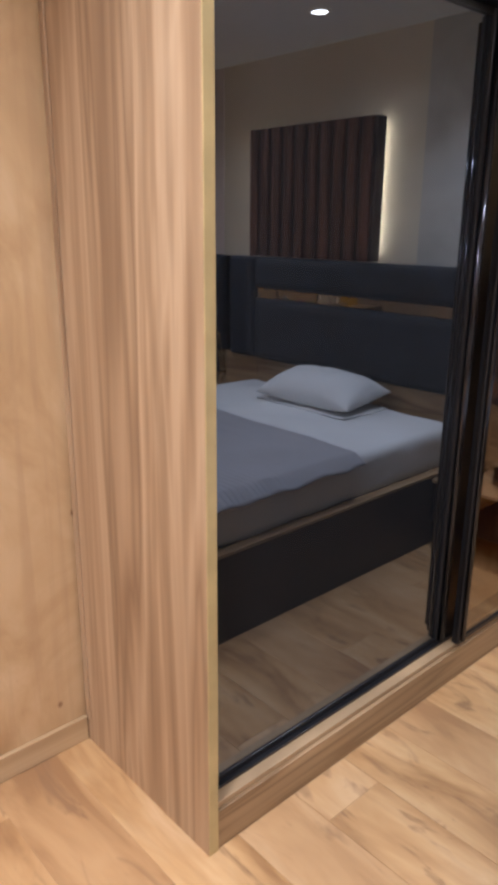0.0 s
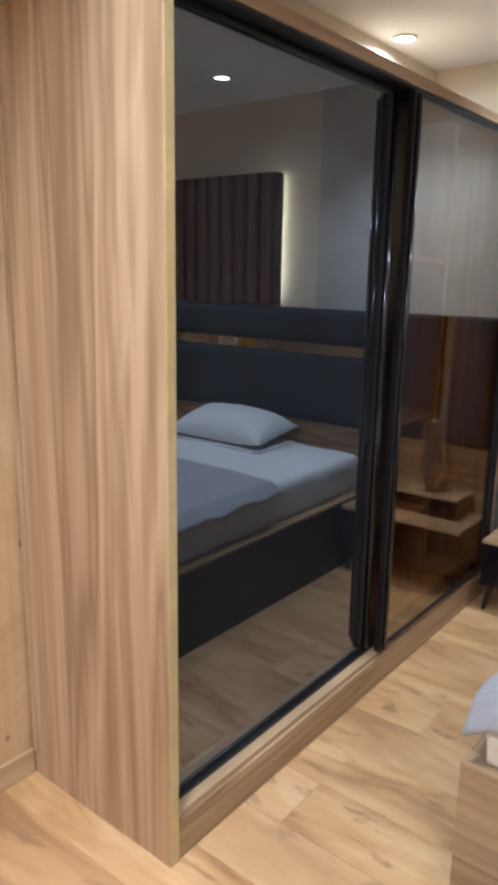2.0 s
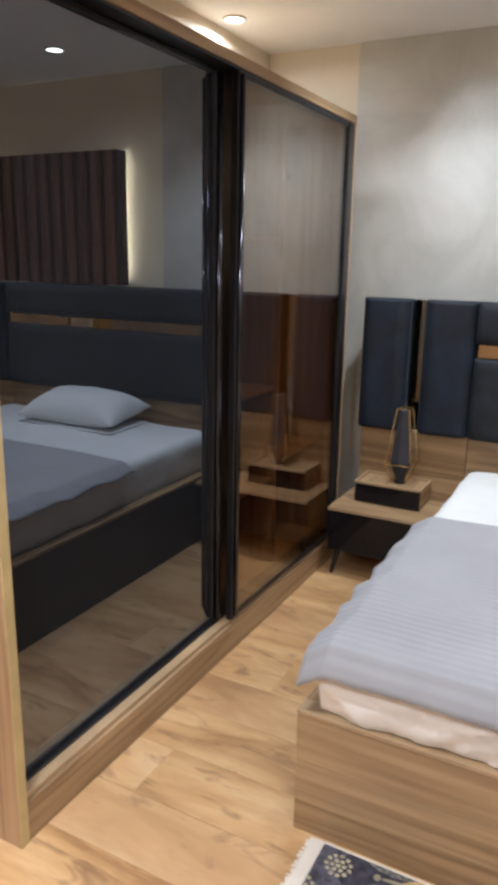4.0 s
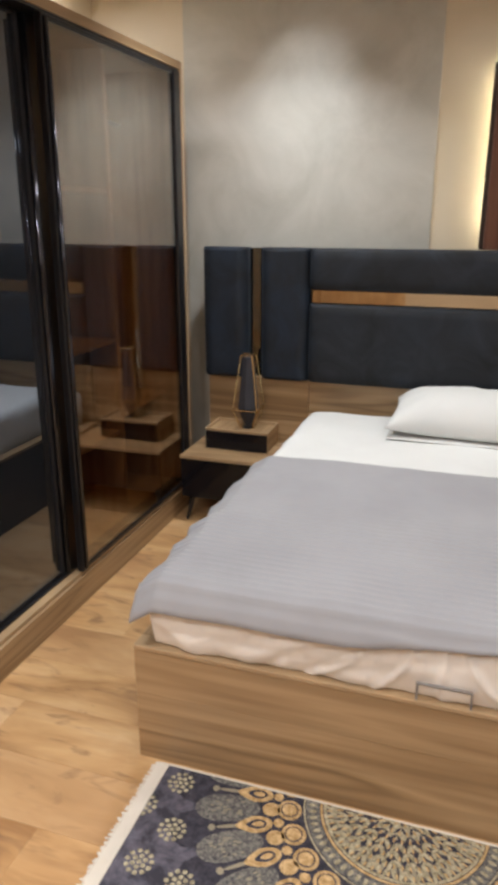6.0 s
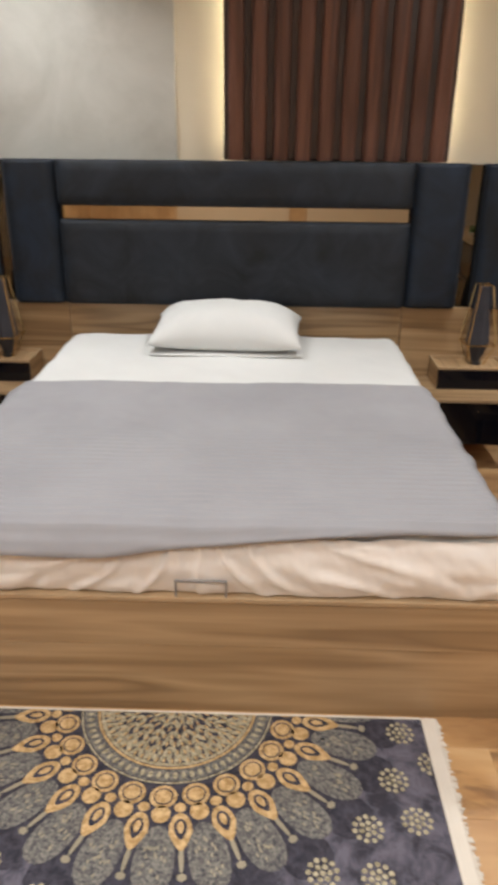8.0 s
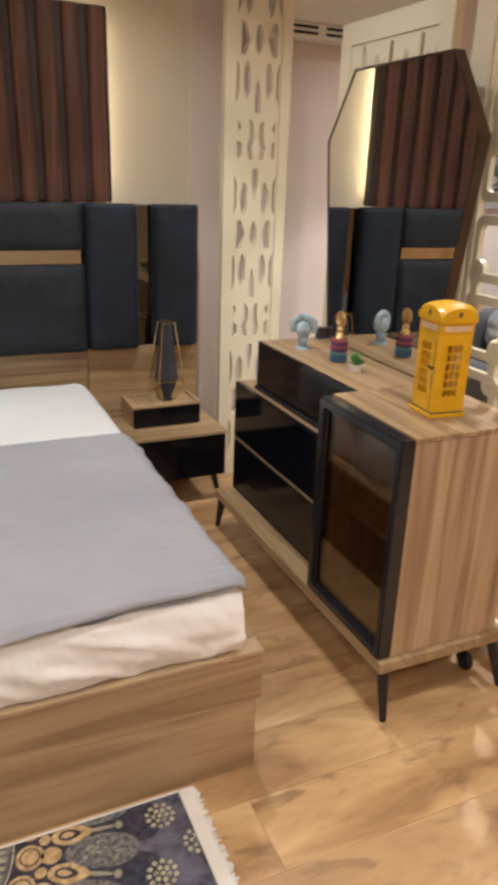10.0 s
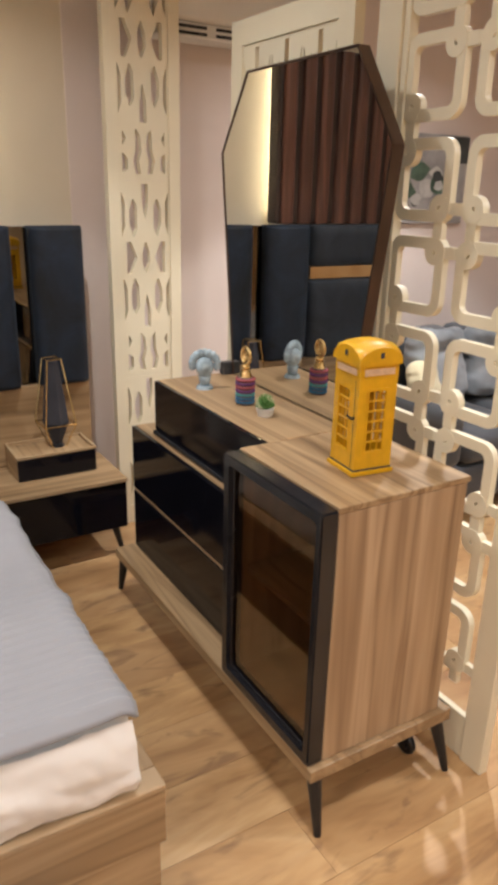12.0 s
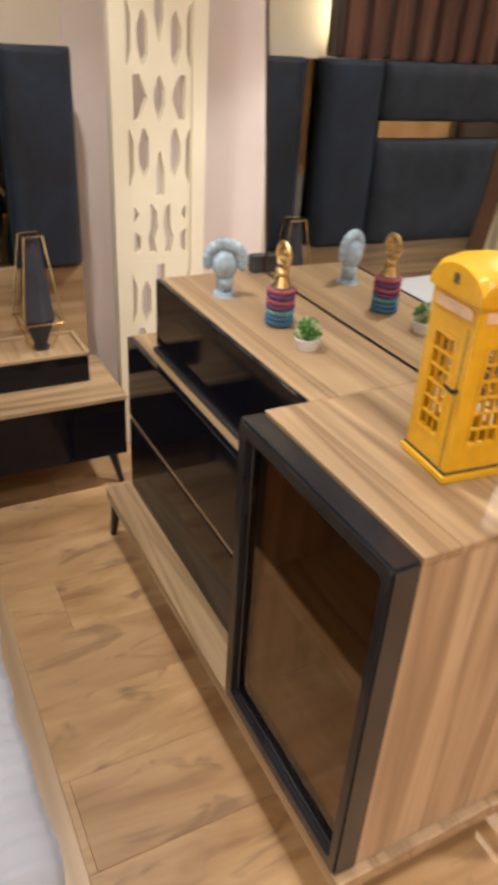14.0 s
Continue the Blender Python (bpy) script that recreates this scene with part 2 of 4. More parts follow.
RUG_FIELD = mottled("rug_field_pile", (0.030, 0.028, 0.040), (0.125, 0.116, 0.150), 14.0)
RUG_NAVY = mottled("rug_navy_pile", (0.018, 0.017, 0.026), (0.052, 0.048, 0.066), 40.0)
RUG_GREY = mottled("rug_grey_pile", (0.045, 0.045, 0.052), (0.22, 0.205, 0.18), 110.0)
RUG_STEM = fabric("rug_olive_pile", (0.22, 0.19, 0.13), (0.32, 0.28, 0.20), 160.0)
RUG_GOLD = mottled("rug_gold_pile", (0.34, 0.21, 0.08), (0.62, 0.43, 0.22), 60.0)
RUG_BEIGE = mottled("rug_beige_pile", (0.20, 0.17, 0.10), (0.50, 0.44, 0.31), 90.0)
WHITE_PLASTIC = plain("white_plastic", (0.75, 0.74, 0.71), 0.4, vary=0.03)
YELLOW = plain("yellow_enamel", (0.77, 0.42, 0.008), 0.35, vary=0.10, scale=30.0, coat=0.2)
BOOTH_DARK = plain("dark_grey_inside", (0.05, 0.05, 0.055), 0.5, vary=0.4, scale=40.0)
SIGN_PINK = plain("faded_sign", (0.70, 0.48, 0.30), 0.5, vary=0.15, scale=60.0)
BLUE_GLASS = plain("pale_blue_glass", (0.36, 0.46, 0.53), 0.12, vary=0.3, scale=40.0, coat=0.6)
BOTTLE_GLASS = plain("smoky_bottle_glass", (0.20, 0.12, 0.13), 0.15, vary=0.2)
BEADS = {"blue": plain("blue_beads", (0.05, 0.16, 0.30), 0.2), "violet": plain("violet_beads", (0.16, 0.06, 0.18), 0.2),
         "teal": plain("teal_beads", (0.10, 0.30, 0.32), 0.2), "rose": plain("rose_beads", (0.38, 0.10, 0.12), 0.2)}
LEAF_GREEN = plain("succulent_green", (0.09, 0.22, 0.05), 0.5, vary=0.3, scale=60.0)
LEAF_PALE = plain("succulent_pale", (0.45, 0.48, 0.30), 0.5, vary=0.2, scale=60.0)
SLATE = fabric("slate_upholstery", (0.045, 0.05, 0.06), (0.075, 0.08, 0.095), 180.0)
FUR = fabric("blue_grey_fur", (0.10, 0.115, 0.135), (0.30, 0.32, 0.35), 40.0)
CREAM_FABRIC = fabric("cream_cushion_fabric", (0.55, 0.48, 0.30), (0.65, 0.58, 0.40), 90.0)
CANVAS_GREY = plain("canvas_grey", (0.34, 0.33, 0.33), 0.8, vary=0.35, scale=5.0)
CANVAS_DARK = plain("canvas_dark", (0.05, 0.055, 0.055), 0.8, vary=0.4, scale=12.0)
CANVAS_GREEN = plain("canvas_green", (0.07, 0.11, 0.08), 0.8, vary=0.4, scale=12.0)
CANVAS_PALE = plain("canvas_pale", (0.50, 0.49, 0.47), 0.8, vary=0.2, scale=12.0)

# ---- builders ----
ORIGIN = {}


def thing(name, at, label, category, group="", kind=""):
    ob = new(name)
    ob.empty_display_size = 0.1
    ob.matrix_basis = pose(*at)
    ORIGIN[ob.name] = Vector(at)
    return tagged(ob, label, category, group, kind)


def part(name, bm, material, parent=None, label="", smooth=False):
    """Links a bmesh, given in world metres, as one mesh under a thing or a part."""
    at = ORIGIN[parent.name] if parent else Vector((0, 0, 0))
    bmesh.ops.translate(bm, verts=bm.verts, vec=-at)
    bmesh.ops.recalc_face_normals(bm, faces=bm.faces)
    me = bpy.data.meshes.new(name)
    bm.to_mesh(me)
    bm.free()
    if smooth:
        me.polygons.foreach_set("use_smooth", [True] * len(me.polygons))
    me.materials.append(material)
    ob = new(name, me)
    if parent:
        ob.parent = parent
    ORIGIN[ob.name] = at
    return tagged(ob, label)


def box(x0, x1, y0, y1, z0, z1, bevel=0.003, segments=2, bm=None):
    bm = bm or bmesh.new()
    vs = bmesh.ops.create_cube(bm, size=1)["verts"]
    sx, sy, sz = abs(x1 - x0), abs(y1 - y0), abs(z1 - z0)
    for v in vs:
        v.co = Vector(((x0 + x1) / 2 + v.co.x * sx, (y0 + y1) / 2 + v.co.y * sy, (z0 + z1) / 2 + v.co.z * sz))
    if bevel:
        edges = {e for v in vs for e in v.link_edges}
        bmesh.ops.bevel(bm, geom=list(edges), offset=min(bevel, 0.45 * min(sx, sy, sz)), segments=segments, affect="EDGES", profile=0.5)
    return bm


def rod(a, b, r0, r1=None, sides=12, bm=None):
    """A tapered round bar from a to b."""
    bm = bm or bmesh.new()
    a, b = Vector(a), Vector(b)
    m = Matrix.Translation((a + b) / 2) @ (b - a).to_track_quat("Z", "Y").to_matrix().to_4x4()
    bmesh.ops.create_cone(bm, cap_ends=True, segments=sides, radius1=r0, radius2=r0 if r1 is None else r1, depth=(b - a).length, matrix=m)
    return bm


def extruded(points, depth_axis, d0, d1, bm=None):
    """A prism from a closed outline of (u, v); depth_axis 1: outline in x, z; 0: outline in y, z; 2: outline in x, y."""
    bm = bm or bmesh.new()

    def place(u, v, d):
        return (u, d, v) if depth_axis == 1 else (d, u, v) if depth_axis == 0 else (u, v, d)
    lo = [bm.verts.new(place(u, v, d0)) for u, v in points]
    hi = [bm.verts.new(place(u, v, d1)) for u, v in points]
    bm.faces.new(lo)
    bm.faces.new(hi[::-1])
    for i in range(len(points)):
        j = (i + 1) % len(points)
        bm.faces.new((lo[i], lo[j], hi[j], hi[i]))
    return bm


def band(outer, inner, depth_axis, d0, d1, bm=None):
    """A closed frame between two outlines with the same number of points."""
    bm = bm or bmesh.new()

    def place(u, v, d):
        return (u, d, v) if depth_axis == 1 else (d, u, v) if depth_axis == 0 else (u, v, d)
    rings = [[bm.verts.new(place(u, v, d)) for u, v in pts] for d in (d0, d1) for pts in (outer, inner)]
    o0, i0, o1, i1 = rings
    n = len(outer)
    for i in range(n):
        j = (i + 1) % n
        for q in ((o0[i], o0[j], i0[j], i0[i]), (o1[i], i1[i], i1[j], o1[j]), (o0[i], o1[i], o1[j], o0[j]), (i0[i], i0[j], i1[j], i1[i])):
            bm.faces.new(q)
    return bm


def structure(name, bm, material, label, category):
    return tagged(part(name, bm, material), label, category, kind="structure")


# ---- the room ----
WARDROBE_TOP = 2.21
HEAD, SIDE, BACK, FAR = 3.45, 2.07, -2.6, -4.3
floor = structure("floor", box(BACK, HEAD, FAR, SIDE, -0.12, -0.012, 0), plain("floor_screed", (0.10, 0.07, 0.045), 0.8), "oak laminate floor of staggered planks", "floor")
structure("ceiling", box(BACK - 0.1, HEAD + 0.1, FAR - 0.1, SIDE + 0.1, CEIL, CEIL + 0.1, 0), WHITE_PAINT, "smooth white painted ceiling with downlights", "ceiling")
structure("wall_head", box(HEAD, HEAD + 0.1, FAR - 0.1, SIDE + 0.1, -0.12, CEIL, 0), CREAM_PAINT, "cream painted wall behind the bed", "wall")
structure("wall_wardrobe", box(BACK - 0.1, HEAD, SIDE, SIDE + 0.1, -0.12, CEIL, 0), BOARD_WALL, "pale knotty wood panelled wall beside the wardrobe", "wall")
# Unseen closing wall, added; its wood tone is what the mirror strip reflects.
structure("wall_back_added", box(BACK - 0.1, BACK, FAR - 0.1, SIDE, -0.12, CEIL, 0), BOARD_WALL, "added unseen wall that closes the room, wood toned for reflections", "wall")
structure("wall_far", box(BACK, HEAD, FAR - 0.1, FAR, -0.12, CEIL, 0), PINK_PAINT, "plain pale rose wall of the next display", "wall")
structure("wall_panel_grey", box(HEAD - 0.012, HEAD, 0.285, 1.556, 0.0, CEIL, 0.001), GREY_PLASTER, "grey brushed plaster wall panel behind the headboard", "wall panel")
structure("wall_panel_rose", box(HEAD - 0.006, HEAD, FAR, -1.40, 0.0, CEIL, 0.001), PINK_PAINT, "pale rose painted wall panel beside the headboard", "wall panel")
structure("wall_panel_cream", box(0.86, HEAD - 0.001, SIDE - 0.006, SIDE, WARDROBE_TOP, CEIL, 0.001), CREAM_PAINT, "cream painted strip of wall above the wardrobe", "wall panel")
# Two unseen panels added to give the mirror strip pale reflections.
structure("reflected_panel_added", box(BACK, BACK + 0.012, -0.42, 0.98, 0.0, CEIL, 0.001), CREAM_PAINT, "added cream panel, unseen, for the mirror strip to reflect", "wall panel")
structure("reflected_panel_added", box(BACK, BACK + 0.012, FAR, -0.64, 0.0, CEIL, 0.001), CREAM_PAINT, "added cream panel, unseen, for the mirror strip to reflect", "wall panel")
structure("baseboard", box(BACK, 0.853, SIDE - 0.014, SIDE, 0.0, 0.085, 0.003), BOARD_TRIM, "flat oak baseboard along the panelled wall", "baseboard")


def downlight(x, y):
    ob = thing("downlight", (x, y, CEIL), "round white recessed ceiling downlight, switched on; most are unseen added ones", "downlight", "ceiling downlights")
    ring = [(x + 0.055 * math.cos(a), y + 0.055 * math.sin(a)) for a in np.linspace(0, 2 * math.pi, 24, endpoint=False)]
    inner = [(x + 0.042 * math.cos(a), y + 0.042 * math.sin(a)) for a in np.linspace(0, 2 * math.pi, 24, endpoint=False)]
    part("rim", band(ring, inner, 2, CEIL - 0.008, CEIL), LACQUER, ob)
    part("lens", extruded(inner, 2, CEIL - 0.005, CEIL - 0.001), GLOW_LAMP, ob, "glowing lens")


# The added fill lights get a fixture too, out of view.
for dx, dy in DOWNLIGHTS_AND_FILLS:
    downlight(dx, dy)

# ---- wardrobe ----
WX0, WX1, WY, WH = 0.855, 3.165, 1.452, 2.21
wardrobe = thing("wardrobe", ((WX0 + WX1) / 2, 1.76, 0), "tall walnut wardrobe with two sliding mirrored glass doors", "wardrobe")
part("side_panel", box(WX0, WX0 + 0.032, WY, SIDE - 0.004, 0, WH, 0.002), WOOD_V, wardrobe)
part("side_panel", box(WX1 - 0.032, WX1, WY, SIDE - 0.004, 0, WH, 0.002), WOOD_V, wardrobe)
part("filler_strip", box(WX0 - 0.007, WX0 - 0.0005, SIDE - 0.036, SIDE - 0.015, 0.086, WH, 0.002), WOOD_V, wardrobe, "narrow filler strip against the wall")
part("edge_band", box(WX0 + 0.001, WX0 + 0.031, WY - 0.003, WY, 0.0, WH, 0.001), OLIVE_EDGE, wardrobe, "pale olive edge band")
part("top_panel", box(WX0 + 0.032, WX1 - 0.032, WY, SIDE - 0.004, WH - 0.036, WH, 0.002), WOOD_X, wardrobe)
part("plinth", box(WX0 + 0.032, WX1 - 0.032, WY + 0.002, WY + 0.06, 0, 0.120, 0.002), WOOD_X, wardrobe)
part("floor_panel", box(WX0 + 0.032, WX1 - 0.032, WY + 0.012, SIDE - 0.03, 0.121, 0.138, 0.001), EDGE, wardrobe)
part("back_panel", box(WX0 + 0.032, WX1 - 0.032, SIDE - 0.024, SIDE - 0.006, 0.142, WH - 0.036, 0), WOOD_V, wardrobe)
part("divider", box(2.02, 2.045, WY + 0.11, SIDE - 0.024, 0.142, WH - 0.036, 0.001), WOOD_V, wardrobe)
part("divider", box(2.60, 2.625, WY + 0.11, SIDE - 0.024, 0.142, WH - 0.036, 0.001), WOOD_V, wardrobe)
for z in (0.55, 0.98, 1.62):
    part("shelf", box(2.045, 2.60, WY + 0.12, SIDE - 0.024, z, z + 0.02, 0.001), WOOD_X, wardrobe)
part("shelf", box(2.625, WX1 - 0.032, WY + 0.12, SIDE - 0.024, 0.62, 0.64, 0.001), WOOD_X, wardrobe)
part("hanging_rail", rod((2.625, 1.78, 1.95), (WX1 - 0.032, 1.78, 1.95), 0.012), BLACK_METAL, wardrobe)
part("track", box(WX0 + 0.032, WX1 - 0.032, WY + 0.004, WY + 0.10, WH - 0.045, WH - 0.0365, 0.001), BLACK_METAL, wardrobe)
part("track", box(WX0 + 0.032, WX1 - 0.032, WY + 0.045, WY + 0.10, 0.139, 0.148, 0.001), BLACK_METAL, wardrobe)


def sliding_door(x0, x1, y, stile_l, stile_r, glass, label):
    z0, z1 = 0.142, WH - 0.046
    door = part("sliding_door", box(x0, x1, y + 0.004, y + 0.010, z0 + 0.01, z1 - 0.01, 0), glass, wardrobe, label)
    for nm, b in (("stile", (x0, x0 + stile_l, y - 0.006, y + 0.024, z0, z1)), ("stile", (x1 - stile_r, x1, y - 0.006, y + 0.024, z0, z1)),
                  ("rail", (x0 + stile_l, x1 - stile_r, y - 0.001, y + 0.020, z0, z0 + 0.022)), ("rail", (x0 + stile_l, x1 - stile_r, y - 0.001, y + 0.020, z1 - 0.018, z1))):
        part(nm, box(*b, 0.004), BLACK_METAL, door)
    return door


d1 = sliding_door(WX0 + 0.034, 2.075, WY + 0.060, 0.006, 0.125, DARK_MIRROR, "smoked mirror sliding door in a black frame")
d2 = sliding_door(2.006, WX1 - 0.033, WY + 0.002, 0.040, 0.072, BRONZE_GLASS, "bronze glass sliding door in a black frame")
part("handle", rod((1.966, WY + 0.044, 0.16), (1.966, WY + 0.044, WH - 0.06), 0.012, sides=20), HANDLE_BLACK, d1, "glossy black handle profile", smooth=True)
part("handle", rod((2.020, WY - 0.011, 0.16), (2.020, WY - 0.011, WH - 0.06), 0.009, sides=20), HANDLE_BLACK, d2, "glossy black handle profile", smooth=True)

# ---- bed ----
BW, BX = 0.844, 1.285
bed = thing("bed", (2.2, 0, 0), "low bed frame with a walnut foot and black sides", "bed")
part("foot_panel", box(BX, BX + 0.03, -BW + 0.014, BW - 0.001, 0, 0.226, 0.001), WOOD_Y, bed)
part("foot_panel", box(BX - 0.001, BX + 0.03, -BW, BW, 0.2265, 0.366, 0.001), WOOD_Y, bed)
part("top_rail", box(BX - 0.004, BX + 0.055, -BW - 0.001, BW + 0.001, 0.367, 0.382, 0.003), EDGE, bed, "pale oak edge on the foot rail")
for s in (-1, 1):
    part("side_rail", box(BX + 0.031, 3.24, s * BW, s * (BW - 0.03), 0, 0.366, 0.003), BLACK_MATT, bed, "matt black side rail")
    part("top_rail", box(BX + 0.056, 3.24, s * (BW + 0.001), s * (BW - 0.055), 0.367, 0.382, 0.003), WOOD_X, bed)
part("slat_base", box(BX + 0.04, 3.23, -0.79, 0.79, 0.33, 0.362, 0), EDGE, bed)

TOP = 0.584


def soft_slab(x0, x1, y0, y1, z0, z1, nx, ny, nz, rnd, wobble, seed):
    """A padded block with rounded edges and a slightly uneven skin."""
    bm = bmesh.new()
    bmesh.ops.create_cube(bm, size=2)
    bmesh.ops.subdivide_edges(bm, edges=[e for e in bm.edges if abs(e.verts[0].co.x - e.verts[1].co.x) > 1], cuts=nx, use_grid_fill=True)
    bmesh.ops.subdivide_edges(bm, edges=[e for e in bm.edges if abs(e.verts[0].co.y - e.verts[1].co.y) > 1], cuts=ny, use_grid_fill=True)
    bmesh.ops.subdivide_edges(bm, edges=[e for e in bm.edges if abs(e.verts[0].co.z - e.verts[1].co.z) > 1], cuts=nz, use_grid_fill=True)
    h = Vector(((x1 - x0) / 2, (y1 - y0) / 2, (z1 - z0) / 2))
    c = Vector(((x0 + x1) / 2, (y0 + y1) / 2, (z0 + z1) / 2))
    for v in bm.verts:
        p = Vector(v.co[i] * h[i] for i in range(3))
        core = Vector(max(-(h[i] - rnd), min(h[i] - rnd, p[i])) for i in range(3))
        d = p - core
        if d.length > 1e-6:
            p = core + d.normalized() * min(rnd, d.length)
        n = (p - core).normalized() if d.length > 1e-6 else Vector((0, 0, 1))
        p += n * wobble * noise.fractal(Vector((p.x * 5 + seed, p.y * 5, p.z * 9)), 0.8, 2.0, 3)
        v.co = p + c
    return bm


mattress = tagged(part("mattress", soft_slab(BX + 0.035, 3.20, -0.795, 0.795, 0.366, TOP, 70, 60, 8, 0.045, 0.006, 3.0), SHEET, smooth=True),
                  "thick mattress in a fitted white sheet on the bed frame", "mattress")

# creases of the cover on the foot end are real folds
bm = bmesh.new()
cols, rws = 220, 16
grid = []
for i in range(cols + 1):
    u = -0.785 + 1.57 * i / cols
    line = []
    for j in range(rws + 1):
        w = j / rws
        z = 0.386 + (TOP - 0.03 - 0.386) * w
        fold = noise.fractal(Vector((u * 7 + 0.9 * w * math.sin(3 * u), w * 1.2, 4.0)), 0.7, 2.0, 4)
        ridge = abs(noise.noise(Vector((u * 6 + w * 1.6 * math.sin(5 * u), w * 0.5, 9.0))))
        bulge = 0.020 * math.sin(math.pi * w) ** 0.7
        line.append(bm.verts.new((BX + 0.018 - bulge - 0.010 * fold - 0.050 * max(0, 0.20 - ridge), u, z)))
    grid.append(line)
for i in range(cols):
    for j in range(rws):
        bm.faces.new((grid[i][j], grid[i + 1][j], grid[i + 1][j + 1], grid[i][j + 1]))
cover = part("mattress_skirt", bm, MATTRESS, mattress, "creased ivory cover at the foot end", smooth=True)
handle_bm = rod((BX - 0.012, 0.062, 0.392), (BX - 0.012, 0.062, 0.440), 0.003, sides=8)
rod((BX - 0.012, -0.068, 0.392), (BX - 0.012, -0.068, 0.440), 0.003, sides=8, bm=handle_bm)
rod((BX - 0.012, 0.064, 0.440), (BX - 0.012, -0.070, 0.440), 0.004, sides=8, bm=handle_bm)
tagged(part("bed_lift_handle", handle_bm, plain("grey_metal", (0.30, 0.29, 0.29), 0.4, 0.5)), "thin grey metal lift handle at the mattress foot", "handle")


def blanket():
    """A ribbed throw over the lower half of the bed, with an uneven hem."""
    bm = bmesh.new()
    nx, ny = 150, 110
    rows = []
    for i in range(nx + 1):
        u = i / nx
        line = []
        for j in range(ny + 1):
            w = j / ny
            yy = -0.805 + 1.660 * w
            x_hem = BX - 0.030 + 0.010 * noise.noise(Vector((w * 9, 2.0, 0))) + 0.012 * math.sin(5.2 * w + 0.6) + 0.035 * (1 - w) ** 4
            x_top = 2.395 + 0.012 * noise.noise(Vector((w * 6, 7.0, 0))) - 0.03 * (w - 0.5)
            xx = x_hem + (x_top - x_hem) * u
            side = max(0.0, abs(yy) - 0.765)
            y2 = math.copysign(min(abs(yy), 0.765) + side * 0.80 + (0.012 * noise.noise(Vector((u * 11, 5.0, w))) if side else 0), yy)
            drop = 0.75 * side ** 1.15 * (1 + 0.5 * noise.noise(Vector((u * 10, 1.0, yy))))
            hang = 0.020 + 0.052 * min(1.0, max(0.0, (yy + 0.35) / 0.6)) + 0.012 * noise.noise(Vector((w * 5, 3.0, 0)))
            fall = min(1.0, max(0.0, (BX + 0.03 - xx) / (BX + 0.03 - x_hem)))
            z = TOP + 0.014 - drop - hang * fall ** 1.6 + 0.0045 * noise.fractal(Vector((xx * 5, yy * 5, 1.3)), 0.8, 2.0, 3)
            z += 0.0032 * math.sin((xx - BX) * 2 * math.pi / 0.030) * min(1.0, max(0.0, (2.0 - xx) * 2.5))
            line.append(bm.verts.new((xx, y2, z)))
        rows.append(line)
    for i in range(nx):
        for j in range(ny):
            bm.faces.new((rows[i][j], rows[i + 1][j], rows[i + 1][j + 1], rows[i][j + 1]))
    ob = part("blanket", bm, BLANKET, smooth=True)
    sol = ob.modifiers.new("thickness", "SOLIDIFY")
    sol.thickness, sol.offset = 0.008, -1
    return tagged(ob, "grey ribbed blanket laid over the lower half of the bed", "blanket")


blanket()


def pillow():
    bm = bmesh.new()
    n = 40
    hx, hy, hz = 0.20, 0.345, 0.112
    tops, bots = [], []
    for i in range(n + 1):
        a, b = [], []
        for j in range(n + 1):
            u, w = 2 * i / n - 1, 2 * j / n - 1
            pinch = 1 - 0.085 * (1 - abs(w) ** 2.2) * abs(u) ** 6
            px = hx * u * (1 - 0.07 * (1 - w * w) * abs(u) ** 3)
            py = hy * w * (1 - 0.06 * (1 - u * u) * abs(w) ** 3)
            t = max(0.0, (1 - abs(u) ** 2.6) * (1 - abs(w) ** 3.0)) ** 0.55
            nz = noise.fractal(Vector((px * 9, py * 9, 2.2)), 0.8, 2.0, 3)
            a.append(bm.verts.new((px, py, hz * 0.55 + t * (hz * 1.15 + 0.008 * nz) * pinch)))
            b.append(bm.verts.new((px, py, hz * 0.55 - t * hz * 0.52)))
        tops.append(a)
        bots.append(b)
    for i in range(n):
        for j in range(n):
            bm.faces.new((tops[i][j], tops[i + 1][j], tops[i + 1][j + 1], tops[i][j + 1]))
            bm.faces.new((bots[i][j], bots[i][j + 1], bots[i + 1][j + 1], bots[i + 1][j]))
    bmesh.ops.remove_doubles(bm, verts=bm.verts, dist=0.0006)
    bmesh.ops.transform(bm, matrix=pose(2.985, 0.02, TOP + 0.012, 0, -7, -2), verts=bm.verts)
    pil = tagged(part("pillow", bm, SHEET, smooth=True), "plump white cotton pillow on the bare sheet", "pillow")
    part("pillowcase_flap", soft_slab(2.782, 3.16, -0.322, 0.358, TOP + 0.001, TOP + 0.011, 10, 16, 2, 0.006, 0.002, 8.0), SHEET, pil, smooth=True)
    return pil


pillow()

# ---- headboard ----
HT = 1.377
headboard = thing("headboard", (3.27, 0, 0), "wide headboard with navy velvet panels over walnut", "headboard")
part("back_board", box(3.290, 3.318, -1.37, 1.37, 0.02, HT - 0.004, 0), BLACK_METAL, headboard)
for y0, y1 in ((0.826, 1.376), (-0.822, 0.822), (-1.376, -0.826)):
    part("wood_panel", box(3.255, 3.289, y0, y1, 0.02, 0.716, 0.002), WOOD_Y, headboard)


